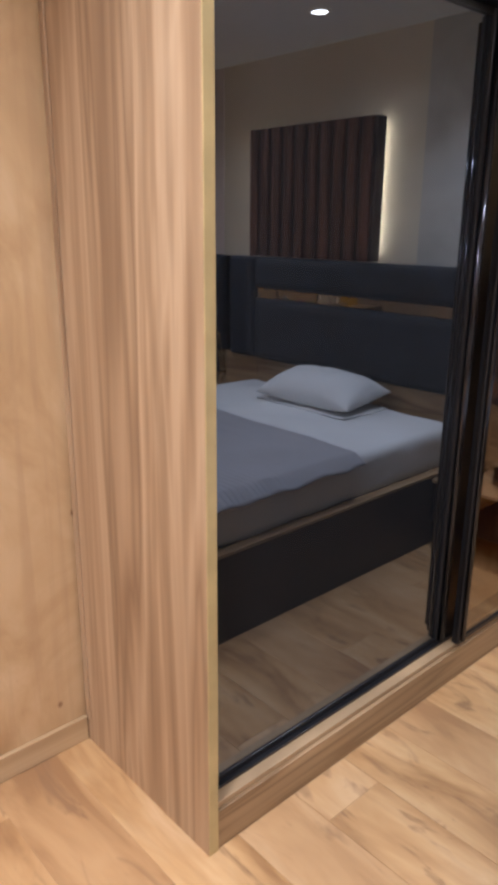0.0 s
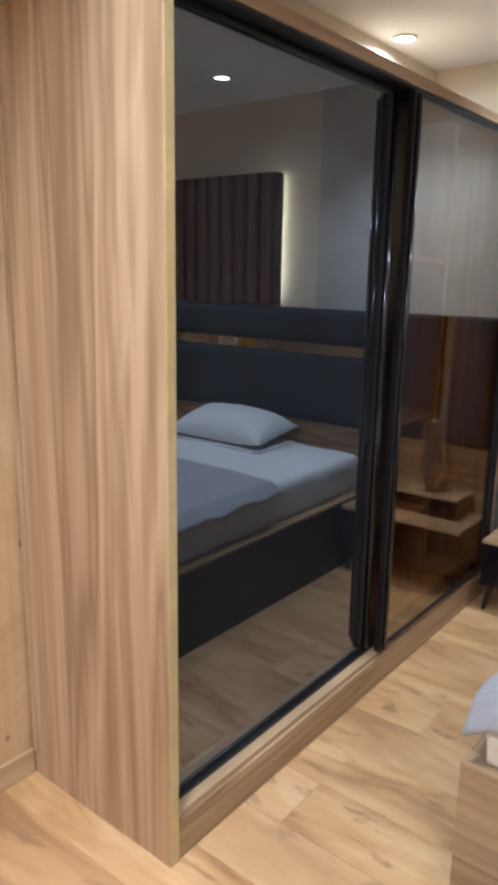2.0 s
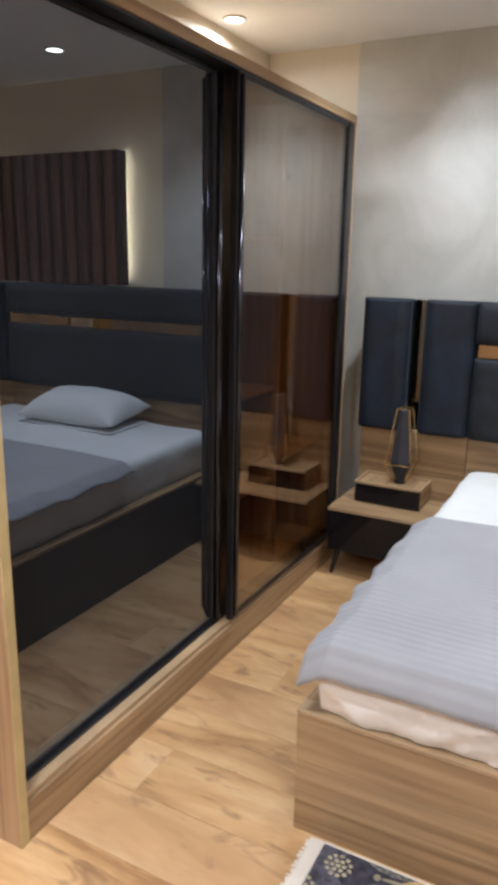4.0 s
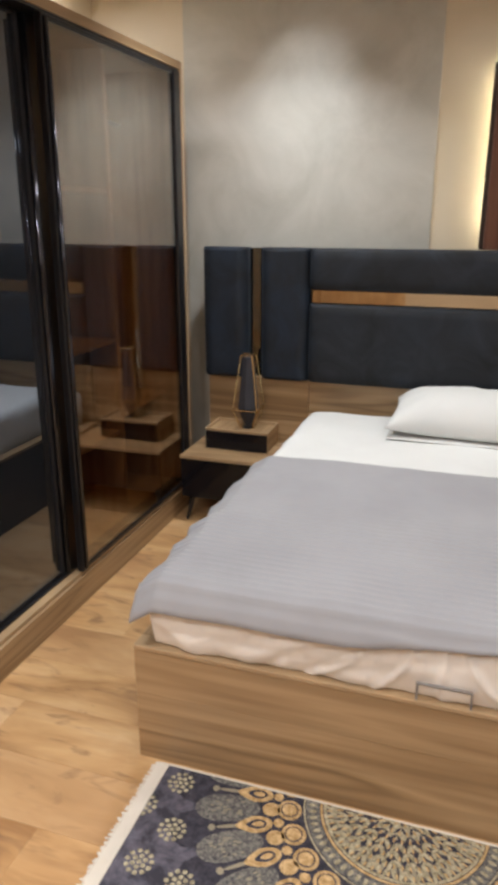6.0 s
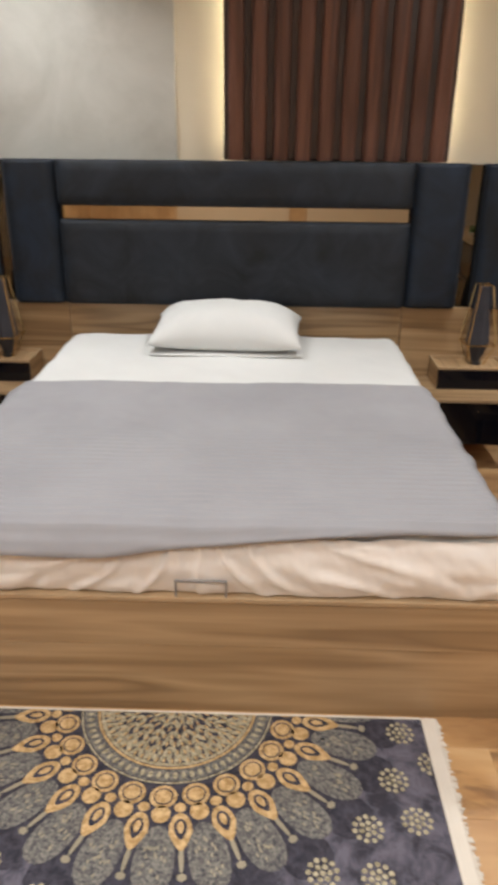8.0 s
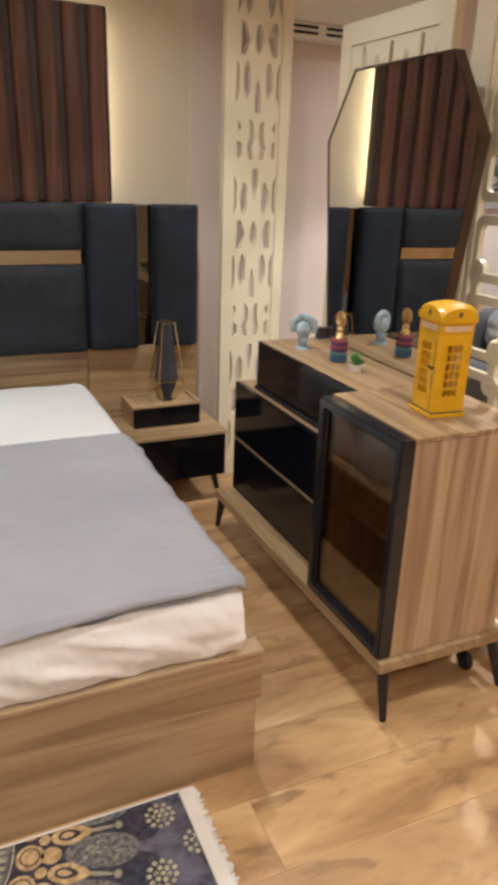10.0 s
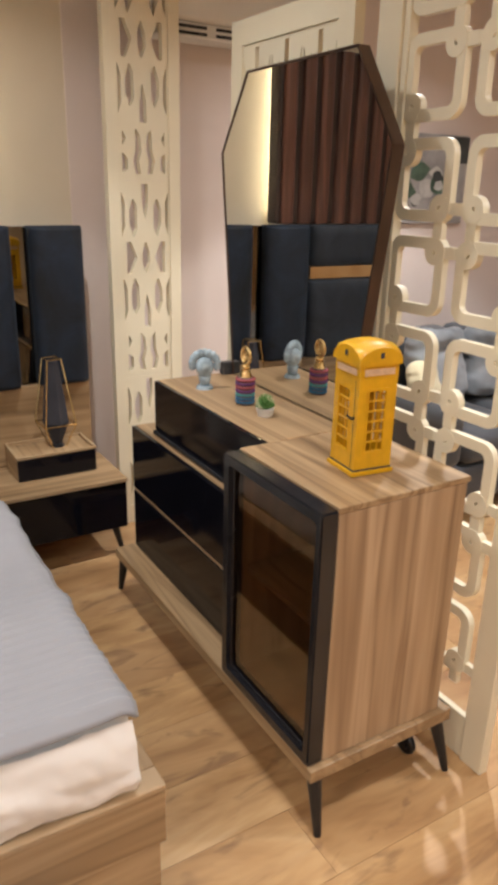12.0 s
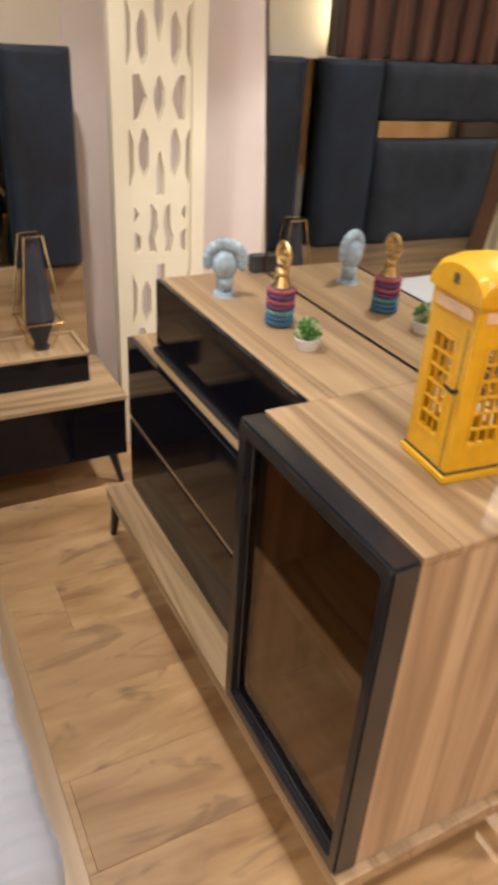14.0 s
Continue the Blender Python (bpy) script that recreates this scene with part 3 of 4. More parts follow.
def pad(y0, y1, z0, z1, x0=3.200, x1=3.288, slope=0.030, cloth=VELVET):
    """A padded panel whose upright sides slope back from its face."""
    yc, half = (y0 + y1) / 2, (y1 - y0) / 2
    b = bmesh.new()
    n, m = max(6, round((y1 - y0) / 0.045)), max(4, round((z1 - z0) / 0.045))
    us = sorted({-1.0, 1.0, *(-(1 - slope / half), 1 - slope / half), *(-(1 - 0.3 * slope / half), 1 - 0.3 * slope / half), *[(1 - slope / half) * (2 * k / n - 1) for k in range(n + 1)]})
    ws = sorted({0.0, 1.0, 0.012 / (z1 - z0), 1 - 0.012 / (z1 - z0), *[0.03 + 0.94 * k / m for k in range(m + 1)]})
    rows = []
    for w in ws:
        line = []
        for u in us:
            side = max(0.0, abs(u) * half - (half - slope)) / slope
            end = max(0.0, 1 - min(w, 1 - w) * (z1 - z0) / 0.012)
            puff = 0.006 * (1 - abs(u) ** 4) * (1 - abs(2 * w - 1) ** 4)
            dent = 0.0025 * noise.fractal(Vector((yc * 3 + u * half * 6, w * (z1 - z0) * 6, 2.0)), 0.8, 2.0, 3)
            line.append(b.verts.new((x0 + 0.034 * side ** 1.5 + 0.010 * end - puff - dent * (1 - side), yc + u * half, z0 + w * (z1 - z0))))
        rows.append(line)
    for p, q in zip(rows, rows[1:]):
        for k in range(len(us) - 1):
            b.faces.new((p[k], p[k + 1], q[k + 1], q[k]))
    edge = [r[0] for r in rows] + rows[-1][1:] + [r[-1] for r in rows[-2::-1]] + rows[0][-2:0:-1]
    back = [b.verts.new((x1, v.co.y, v.co.z)) for v in edge]
    for k in range(len(edge)):
        b.faces.new((edge[k], edge[(k + 1) % len(edge)], back[(k + 1) % len(edge)], back[k]))
    b.faces.new(back)
    return part("velvet_pad", b, cloth, headboard, smooth=True)


for s in (1, -1):
    pad(*sorted((s * 1.150, s * 1.378 + 0.008)), 0.720, HT)
    pad(*sorted((s * 0.830, s * 1.074)), 0.720, HT)
    part("mirror_strip", box(3.280, 3.289, *sorted((s * 1.148, s * 1.076)), 0.720, HT - 0.004, 0.001), DIMMED_STRIP, headboard, "narrow bronze mirror strip with its dark reflection in the tint")
pad(-0.826, 0.826, 1.180, HT, cloth=VELVET_SHEEN)
pad(-0.826, 0.826, 0.720, 1.113, cloth=VELVET_SHEEN)
part("mirror_strip", box(3.240, 3.288, -0.815, 0.815, 1.115, 1.178, 0.002), GOLD_MIRROR, headboard, "long bronze mirror strip")

# ---- slatted panel with glow behind it ----
slats = thing("slat_panel", (3.36, -0.465, 1.4), "dark brown ribbed wood panel with a warm glow behind its edges", "wall panel")
SY0, SY1, SZ0, SZ1 = -0.984, 0.054, 1.3785, 2.162
part("backing", box(3.312, 3.402, SY0, SY1, SZ0, SZ1, 0.012, 3), SLAT_DARK, slats)
count = 10
pitch = (SY1 - SY0 - 0.012) / count
for k in range(count):
    y = SY0 + 0.006 + pitch * (k + 0.5)
    b = bmesh.new()
    pts = [(3.311, y - 0.036)] + [(3.311 - 0.026 * math.sin(a) ** 0.6, y - 0.036 * math.cos(a)) for a in np.linspace(0.25, math.pi - 0.25, 9)] + [(3.311, y + 0.036)]
    extruded(pts, 2, SZ0 + 0.001, SZ1 - 0.006, b)
    part("slat", b, SLAT_WOOD, slats)
for y0, y1 in ((SY1 - 0.065, SY1 - 0.050), (SY0 + 0.050, SY0 + 0.065)):
    part("light_strip", box(3.404, 3.414, y0, y1, SZ0 + 0.05, SZ1 - 0.02, 0), GLOW_STRIP, slats, "warm light strip")
part("spacer", box(3.403, HEAD - 0.001, SY0 + 0.3, SY1 - 0.3, SZ0 + 0.05, SZ1 - 0.2, 0), BLACK_METAL, slats)

# ---- nightstands and their lamps ----


def nightstand(s, label):
    """s: 1 beside the wardrobe, -1 beside the dresser."""
    def yy(a, b):
        return sorted((s * a, s * b))
    ob = thing("nightstand", (3.1, s * 1.13, 0), label, "nightstand", "nightstands beside the bed")
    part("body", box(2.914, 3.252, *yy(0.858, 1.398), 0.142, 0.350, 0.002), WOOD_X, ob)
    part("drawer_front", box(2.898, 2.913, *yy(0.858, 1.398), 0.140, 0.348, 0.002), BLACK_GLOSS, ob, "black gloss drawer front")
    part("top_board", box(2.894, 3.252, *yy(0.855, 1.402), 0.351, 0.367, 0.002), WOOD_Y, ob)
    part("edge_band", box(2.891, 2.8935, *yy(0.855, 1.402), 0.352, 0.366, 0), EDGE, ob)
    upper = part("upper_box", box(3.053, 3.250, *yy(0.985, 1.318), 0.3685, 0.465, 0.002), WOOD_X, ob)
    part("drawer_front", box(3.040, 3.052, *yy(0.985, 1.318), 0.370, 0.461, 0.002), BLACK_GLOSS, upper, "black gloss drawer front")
    for y0, y1, x0, x1 in ((0.982, 0.994, 3.040, 3.25), (1.310, 1.322, 3.040, 3.25), (0.995, 1.309, 3.040, 3.050), (0.995, 1.309, 3.24, 3.25)):
        part("tray_rim", box(x0, x1, *yy(y0, y1), 0.4655, 0.477, 0.001), EDGE, upper)
    for fx, fy in ((2.955, 0.90), (2.955, 1.355), (3.21, 0.90), (3.21, 1.355)):
        part("leg", rod((fx, s * fy, 0.143), (fx - 0.02 if fx < 3.1 else fx + 0.015, s * (fy + (0.03 if fy > 1.1 else -0.015)), 0), 0.018, 0.009), BLACK_METAL, ob)
    return ob


nightstand(1, "two-tier walnut nightstand with black drawers beside the wardrobe")
nightstand(-1, "two-tier walnut nightstand with black drawers beside the dresser")


def table_lamp(x, y, z):
    ob = thing("table_lamp", (x, y, z), "faceted charcoal table lamp in a gold wire frame on the nightstand", "lamp", "nightstand lamps")
    levels = [(0.013, 0.020), (0.108, 0.056), (0.375, 0.026)]
    bm = bmesh.new()
    rings = [[bm.verts.new((x + r * math.cos(a), y + r * math.sin(a), z + h)) for a in np.linspace(0, 2 * math.pi, 6, endpoint=False)] for h, r in levels]
    for a, b in zip(rings, rings[1:]):
        for i in range(6):
            bm.faces.new((a[i], a[(i + 1) % 6], b[(i + 1) % 6], b[i]))
    bm.faces.new(rings[0][::-1])
    bm.faces.new(rings[-1])
    part("shade", bm, SHADE_BLACK, ob)
    part("foot", rod((x, y, z), (x, y, z + 0.0125), 0.034, 0.024, 6), BLACK_METAL, ob)
    corners = [(-1, -1), (-1, 1), (1, 1), (1, -1)]
    for i, (a, b) in enumerate(corners):
        c, d = corners[(i + 1) % 4]
        part("frame_wire", rod((x + a * 0.030, y + b * 0.030, z + 0.385), (x + a * 0.066, y + b * 0.066, z + 0.104), 0.003, sides=6), GOLD, ob)
        part("frame_wire", rod((x + a * 0.030, y + b * 0.030, z + 0.385), (x + c * 0.030, y + d * 0.030, z + 0.385), 0.003, sides=6), GOLD, ob)
        part("frame_wire", rod((x + a * 0.066, y + b * 0.066, z + 0.104), (x + c * 0.066, y + d * 0.066, z + 0.104), 0.003, sides=6), GOLD, ob)
        part("frame_wire", rod((x + a * 0.066, y + b * 0.066, z + 0.104), (x + a * 0.030, y + b * 0.030, z + 0.003), 0.003, sides=6), GOLD, ob)
    return ob


lamp_a = table_lamp(3.155, 1.12, 0.466)
copy_thing(lamp_a, pose(3.155, -1.185, 0.466, 0, 0, 4))

# ---- dresser ----
DX0, DXM, DX1 = 1.325, 1.757, 2.612
dresser = thing("dresser", (1.97, -1.48, 0), "walnut dresser with stepped black gloss drawers and a glazed cabinet", "dresser")
part("base_board", box(DX0 - 0.018, DX1 + 0.018, -1.715, -1.240, 0.162, 0.199, 0.003), WOOD_X, dresser)
for fx, dxx in ((DX0 + 0.002, -0.034), (DX1 - 0.01, 0.045)):
    for fy, dyy in ((-1.266, 0.004), (-1.680, -0.028)):
        part("leg", rod((fx, fy, 0.162), (fx + dxx, fy + dyy, 0.0), 0.02, 0.010), BLACK_METAL, dresser)
# glazed cabinet
cab = part("cabinet", box(DX0, DX0 + 0.02, -1.68, -1.286, 0.200, 0.876, 0.002), WOOD_V, dresser, "tall glazed cabinet of the dresser")
part("side_panel", box(DXM - 0.02, DXM, -1.68, -1.286, 0.200, 0.876, 0.002), WOOD_V, cab)
part("back_panel", box(DX0 + 0.02, DXM - 0.02, -1.68, -1.665, 0.200, 0.876, 0), WOOD_V, cab)
part("shelf", box(DX0 + 0.02, DXM - 0.02, -1.664, -1.30, 0.53, 0.548, 0.001), WOOD_X, cab)
part("floor_panel", box(DX0 + 0.02, DXM - 0.02, -1.664, -1.287, 0.200, 0.216, 0.001), WOOD_X, cab)
part("top_board", box(DX0 - 0.001, DXM, -1.690, -1.285, 0.877, 0.892, 0.002), WOOD_X, cab)
outer = [(DX0 - 0.004, 0.204), (DXM + 0.002, 0.204), (DXM + 0.002, 0.888), (DX0 - 0.004, 0.888)]
inner = [(DX0 + 0.020, 0.236), (DXM - 0.030, 0.236), (DXM - 0.030, 0.858), (DX0 + 0.020, 0.858)]
fb = band(outer, inner, 1, -1.284, -1.236)
bmesh.ops.bevel(fb, geom=list(fb.edges), offset=0.004, segments=2, affect="EDGES")
door = part("cabinet_door", fb, DOOR_BLACK, dresser, "black framed smoked glass door")
part("pane", box(DX0 + 0.018, DXM - 0.028, -1.258, -1.253, 0.234, 0.860, 0), SMOKE_GLASS, door)
for nm, b in (("inner_bead", (DX0 + 0.0205, DX0 + 0.028, -1.252, -1.246, 0.2365, 0.8575)), ("inner_bead", (DXM - 0.038, DXM - 0.0305, -1.252, -1.246, 0.2365, 0.8575)), ("inner_bead", (DX0 + 0.029, DXM - 0.039, -1.252, -1.246, 0.2365, 0.246))):
    part(nm, box(*b, 0.002), DOOR_BLACK, door)
# drawers
DF = -1.318
part("carcass", box(DXM + 0.001, DX1, -1.68, DF - 0.017, 0.200, 0.678, 0.002), WOOD_V, dresser)
part("drawer_front", box(DXM + 0.003, DX1, DF - 0.016, DF, 0.203, 0.436, 0.002), BLACK_GLOSS, dresser)
part("drawer_front", box(DXM + 0.003, DX1, DF - 0.016, DF, 0.452, 0.695, 0.002), BLACK_GLOSS, dresser)
part("grip_rail", box(DXM + 0.003, DX1, DF - 0.016, DF - 0.003, 0.438, 0.450, 0.001), EDGE, dresser)
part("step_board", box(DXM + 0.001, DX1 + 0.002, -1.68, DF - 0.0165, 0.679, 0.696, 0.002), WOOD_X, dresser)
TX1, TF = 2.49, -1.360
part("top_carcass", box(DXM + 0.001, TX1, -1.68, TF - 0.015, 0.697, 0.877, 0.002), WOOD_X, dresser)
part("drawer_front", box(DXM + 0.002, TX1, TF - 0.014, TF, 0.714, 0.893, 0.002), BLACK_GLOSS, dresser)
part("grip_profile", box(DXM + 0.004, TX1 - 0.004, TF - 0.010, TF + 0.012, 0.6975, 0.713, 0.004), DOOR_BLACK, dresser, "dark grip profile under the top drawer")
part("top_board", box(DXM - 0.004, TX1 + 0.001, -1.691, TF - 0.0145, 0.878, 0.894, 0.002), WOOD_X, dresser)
DT = 0.894

# ---- mirror on the dresser ----
MC, MY = 2.097, -1.650


def hexagon(grow):
    return [(MC - 0.345 - 0.6 * grow, DT + 0.004), (MC + 0.345 + 0.6 * grow, DT + 0.004), (MC + 0.447 + grow, 1.651), (MC + 0.2815 + 0.5 * grow, 1.885 + grow), (MC - 0.2815 - 0.5 * grow, 1.885 + grow), (MC - 0.447 - grow, 1.651)]


mirror = thing("dresser_mirror", (MC, MY, DT), "tall six-sided mirror in a thin dark bronze frame on the dresser", "mirror")
part("glass", extruded(hexagon(-0.004), 1, MY, MY + 0.004), CLEAR_MIRROR, mirror)
part("frame", band(hexagon(0.003), hexagon(-0.003), 1, MY - 0.030, MY + 0.007), BRONZE_METAL, mirror)
for sx in (-0.2, 0.2):
    part("support", box(MC + sx - 0.02, MC + sx + 0.02, MY - 0.040, MY - 0.031, DT + 0.0005, 1.2, 0.002), BLACK_METAL, mirror)
part("back_plate", extruded(hexagon(-0.005), 1, MY - 0.022, MY - 0.007), BLACK_METAL, mirror)
mirror.matrix_basis = pose(MC, MY, DT, 0, 0, -1.2)

# ---- rug ----
RX0, RX1, RY0, RY1 = 0.25, 1.270, -0.606, 0.740
RCX, RCY = 1.292, 0.070


def clipped(pts):
    """Keeps the part of an outline that lies on the rug."""
    for axis, limit, keep_less in ((0, RX1 - 0.006, True), (0, RX0 + 0.006, False), (1, RY1 - 0.002, True), (1, RY0 + 0.002, False)):
        out = []
        for i in range(len(pts)):
            a, b = pts[i - 1], pts[i]
            ina, inb = [(p[axis] <= limit) == keep_less for p in (a, b)]
            if ina != inb:
                t = (limit - a[axis]) / (b[axis] - a[axis])
                out.append((a[0] + t * (b[0] - a[0]), a[1] + t * (b[1] - a[1])))
            if inb:
                out.append(b)
        pts = out
        if len(pts) < 3:
            return []
    return pts


class Weave:
    """Collects flat pile shapes of one colour, in rug polar coordinates."""

    def __init__(self, height):
        self.bm, self.z = bmesh.new(), height

    def add(self, pts):
        pts = clipped(pts)
        if len(pts) >= 3:
            try:
                self.bm.faces.new([self.bm.verts.new((x, y, self.z)) for x, y in pts])
            except ValueError:
                pass

    def shape(self, angle, r, outline):
        """outline: (along the radius, across it) from the point at r."""
        c, s = math.cos(angle), math.sin(angle)
        self.add([(RCX - c * (r + a) - s * b, RCY - s * (r + a) + c * b) for a, b in outline])

    def ring(self, r0, r1, a0=-1.7, a1=1.7, n=96):
        for i in range(n):
            p, q = a0 + (a1 - a0) * i / n, a0 + (a1 - a0) * (i + 1) / n
            self.add([(RCX - r * math.cos(a), RCY - r * math.sin(a)) for r, a in ((r0, p), (r1, p), (r1, q), (r0, q))])


def oval(la, lb, n=14, pointed=0.0, at=0.0):
    pts = []
    for k in range(n):
        a = 2 * math.pi * k / n
        w = math.sin(a) * (1 - pointed * max(0.0, math.cos(a)))
        pts.append((at + la * math.cos(a), lb * w))
    return pts


rug = thing("rug", (0.8, 0.07, 0.006), "navy and gold oriental rug with a round medallion and cream fringe", "rug")
part("rug_body", box(RX0, RX1, RY0, RY1, 0.001, 0.008, 0.002), RUG_FIELD, rug)
dark, grey, gold, beige, stem = Weave(0.0083), Weave(0.0086), Weave(0.0090), Weave(0.0094), Weave(0.0088)
N = 24
STEP = 2 * math.pi / N
dark.ring(0.205, 0.54)
dark.ring(0.085, 0.206)
beige.ring(0.0, 0.085)
beige.ring(0.203, 0.212)
gold.ring(0.214, 0.221)
grey.ring(0.223, 0.258)
beige.ring(0.261, 0.266)
for k in range(72):
    a = k * 2 * math.pi / 72
    beige.shape(a, 0.241, oval(0.011, 0.006, 8))
    Weave.shape(stem, a, 0.180, oval(0.022, 0.0055, 8, 0.7))
inlay = Weave(0.0098)
inlay_gold = Weave(0.0101)
for ring_r, count_r, la, lb, turn in ((0.190, 60, 0.018, 0.0045, 0.0), (0.163, 52, 0.018, 0.0045, 0.5), (0.136, 44, 0.017, 0.0045, 0.0), (0.110, 36, 0.017, 0.0045, 0.5), (0.084, 28, 0.015, 0.0042, 0.0), (0.058, 20, 0.014, 0.004, 0.5), (0.03, 10, 0.012, 0.004, 0.0)):
    for k in range(count_r):
        a = (k + turn) * 2 * math.pi / count_r
        lean = 0.45 if k % 2 else -0.45
        pts = oval(la, lb * (1.5 if ring_r > 0.09 else 1.0), 10, 0.5)
        (beige if ring_r > 0.09 else inlay).shape(a, ring_r, [(u * math.cos(lean) - v * math.sin(lean), u * math.sin(lean) + v * math.cos(lean)) for u, v in pts])
        inlay_gold.shape(a + 0.35 * 2 * math.pi / count_r, ring_r + 0.006, oval(0.009, 0.003, 8, 0.3))
scallop = Weave(0.00815)
for k in range(-N // 4 - 2, N // 4 + 3):
    scallop.shape((k + 0.5) * STEP, 0.545, oval(0.075, 0.058, 14, -0.3))
tagged(part("scallop_pattern", scallop.bm, RUG_NAVY, rug), kind="stuff")
for k in range(-N // 4 - 2, N // 4 + 3):
    a, h = k * STEP, (k + 0.5) * STEP
    gold.shape(a, 0.303, oval(0.033, 0.034))
    inlay.shape(a, 0.303, oval(0.024, 0.025))
    inlay_gold.shape(a, 0.303, oval(0.020, 0.021))
    gold.shape(a, 0.352, oval(0.024, 0.023))
    inlay_gold.shape(a, 0.352, oval(0.008, 0.008, 8))
    gold.shape(h, 0.335, oval(0.014, 0.015, 8))
    gold.shape(h, 0.400, oval(0.050, 0.028, 16, 0.45))
    inlay.shape(h, 0.394, oval(0.028, 0.016, 12, 0.4))
    inlay_gold.shape(h, 0.390, oval(0.017, 0.009, 10, 0.4))
    stem.shape(h, 0.465, oval(0.040, 0.006, 8))
    stem.shape(h, 0.512, oval(0.010, 0.012, 6))
    grey.shape(a, 0.470, oval(0.088, 0.046, 18, -0.2))
    beige_spots = 16
    for q in range(beige_spots):
        t, w = random.uniform(0, 2 * math.pi), math.sqrt(random.random()) * 0.8
        stem.shape(a, 0.470, [(u + 0.075 * w * math.cos(t), v + 0.038 * w * math.sin(t)) for u, v in oval(0.006, 0.003, 6)])
    for rr, off in ((0.615, h), (0.70, a)):
        for ring_q, n_q in ((0.0, 1), (0.016, 6), (0.032, 11)):
            for q in range(n_q):
                t = 2 * math.pi * q / n_q
                beige.shape(off, rr, [(u + ring_q * math.cos(t), v + ring_q * math.sin(t)) for u, v in oval(0.0068, 0.0068, 7)])
tagged(part("field_pattern", dark.bm, RUG_NAVY, rug), kind="stuff")
tagged(part("grey_pattern", grey.bm, RUG_GREY, rug), kind="stuff")
tagged(part("stem_pattern", stem.bm, RUG_STEM, rug), kind="stuff")
tagged(part("gold_pattern", gold.bm, RUG_GOLD, rug), kind="stuff")
tagged(part("beige_pattern", beige.bm, RUG_BEIGE, rug), kind="stuff")
tagged(part("inlay_pattern", inlay.bm, RUG_NAVY, rug), kind="stuff")
tagged(part("gold_inlay_pattern", inlay_gold.bm, RUG_GOLD, rug), kind="stuff")
part("binding", box(RX1 - 0.006, RX1 + 0.001, RY0, RY1, 0.002, 0.0093, 0.001), FRINGE, rug)
for s, y0 in ((1, RY1), (-1, RY0)):
    bm = box(RX0, RX1, *sorted((y0, y0 + s * 0.036)), 0.001, 0.009, 0.003)
    x = RX0
    while x < RX1:
        ln = random.uniform(0.040, 0.054)
        mid = random.uniform(-0.003, 0.003)
        rod((x, y0 + s * 0.010, 0.0062), (x + mid, y0 + s * ln, 0.0035), 0.0036, 0.0028, 5, bm)
        x += 0.0052
    part("fringe", bm, FRINGE, rug, "cream fringe")

# ---- carved screens ----


def bar(bm, a, b, width, d0, d1, axis):
    """A flat lattice bar between two points of a panel's own plane."""
    a, b = Vector(a), Vector(b)
    n = (b - a).normalized()
    side = Vector((-n.y, n.x)) * width / 2
    a, b = a - n * width * 0.2, b + n * width * 0.2
    extruded([tuple(p) for p in (a + side, b + side, b - side, a - side)], axis, d0, d1, bm)


def pierced(bm, u0, u1, v0, v1, holes, axis, d0, d1):
    """A flat plate with real openings cut through it."""
    loops = [[(u0, v0), (u1, v0), (u1, v1), (u0, v1)]] + holes

    def place(p, d):
        return (p[0], d, p[1]) if axis == 1 else (d, p[0], p[1])
    flat = [p for loop in loops for p in loop]
    tris = geometry.tessellate_polygon([[Vector((*p, 0)) for p in loop] for loop in loops])
    near, far = ([bm.verts.new(place(p, d)) for p in flat] for d in (d0, d1))
    for t in tris:
        for vs in (near, far):
            try:
                bm.faces.new([vs[k] for k in t])
            except ValueError:
                pass
    at = 0
    for loop in loops:
        n = len(loop)
        for k in range(n):
            a, b = at + k, at + (k + 1) % n
            bm.faces.new((near[a], near[b], far[b], far[a]))
        at += n


def lattice_holes(xm, w, top, period):
    """One repeat of the pierced pattern: u from -1 to 1 across, v from 0 to 1 down."""
    half = [[(-0.97, 0.045), (-0.83, 0.10), (-0.83, 0.21), (-0.97, 0.265)], [(-0.50, 0.075), (-0.34, 0.115), (-0.34, 0.225), (-0.50, 0.268), (-0.68, 0.20), (-0.68, 0.135)],
            [(-0.82, 0.292), (-0.62, 0.292), (-0.36, 0.372), (-0.62, 0.452), (-0.82, 0.452)],
            [(-0.32, 0.765), (-0.13, 0.80), (-0.08, 0.865), (-0.20, 0.915), (-0.12, 0.975), (-0.34, 0.975), (-0.46, 0.915), (-0.34, 0.865)],
            [(-0.86, 0.775), (-0.70, 0.81), (-0.86, 0.845)], [(-0.88, 0.875), (-0.66, 0.90), (-0.66, 0.955), (-0.88, 0.975)]]
    centre = [[(-0.14, 0.008), (0.14, 0.008), (0.14, 0.10), (0.0, 0.185), (-0.14, 0.10)], [(0.0, 0.29), (0.17, 0.345), (0.17, 0.40), (0.0, 0.455), (-0.17, 0.40), (-0.17, 0.345)]]
    shapes = half[:2] + centre[:1]
    shapes = half + centre + [[(u, 0.744 - v) for u, v in p] for p in shapes]
    shapes += [[(-u, v) for u, v in p] for p in shapes if all(u < 0 for u, v in p)]
    holes = []
    for p in shapes:
        cu, cv = sum(u for u, v in p) / len(p), sum(v for u, v in p) / len(p)
        holes.append([(xm + (cu + 0.98 * (u - cu)) * w, top - (cv + 1.0 * (v - cv)) * period) for u, v in p])
    return holes


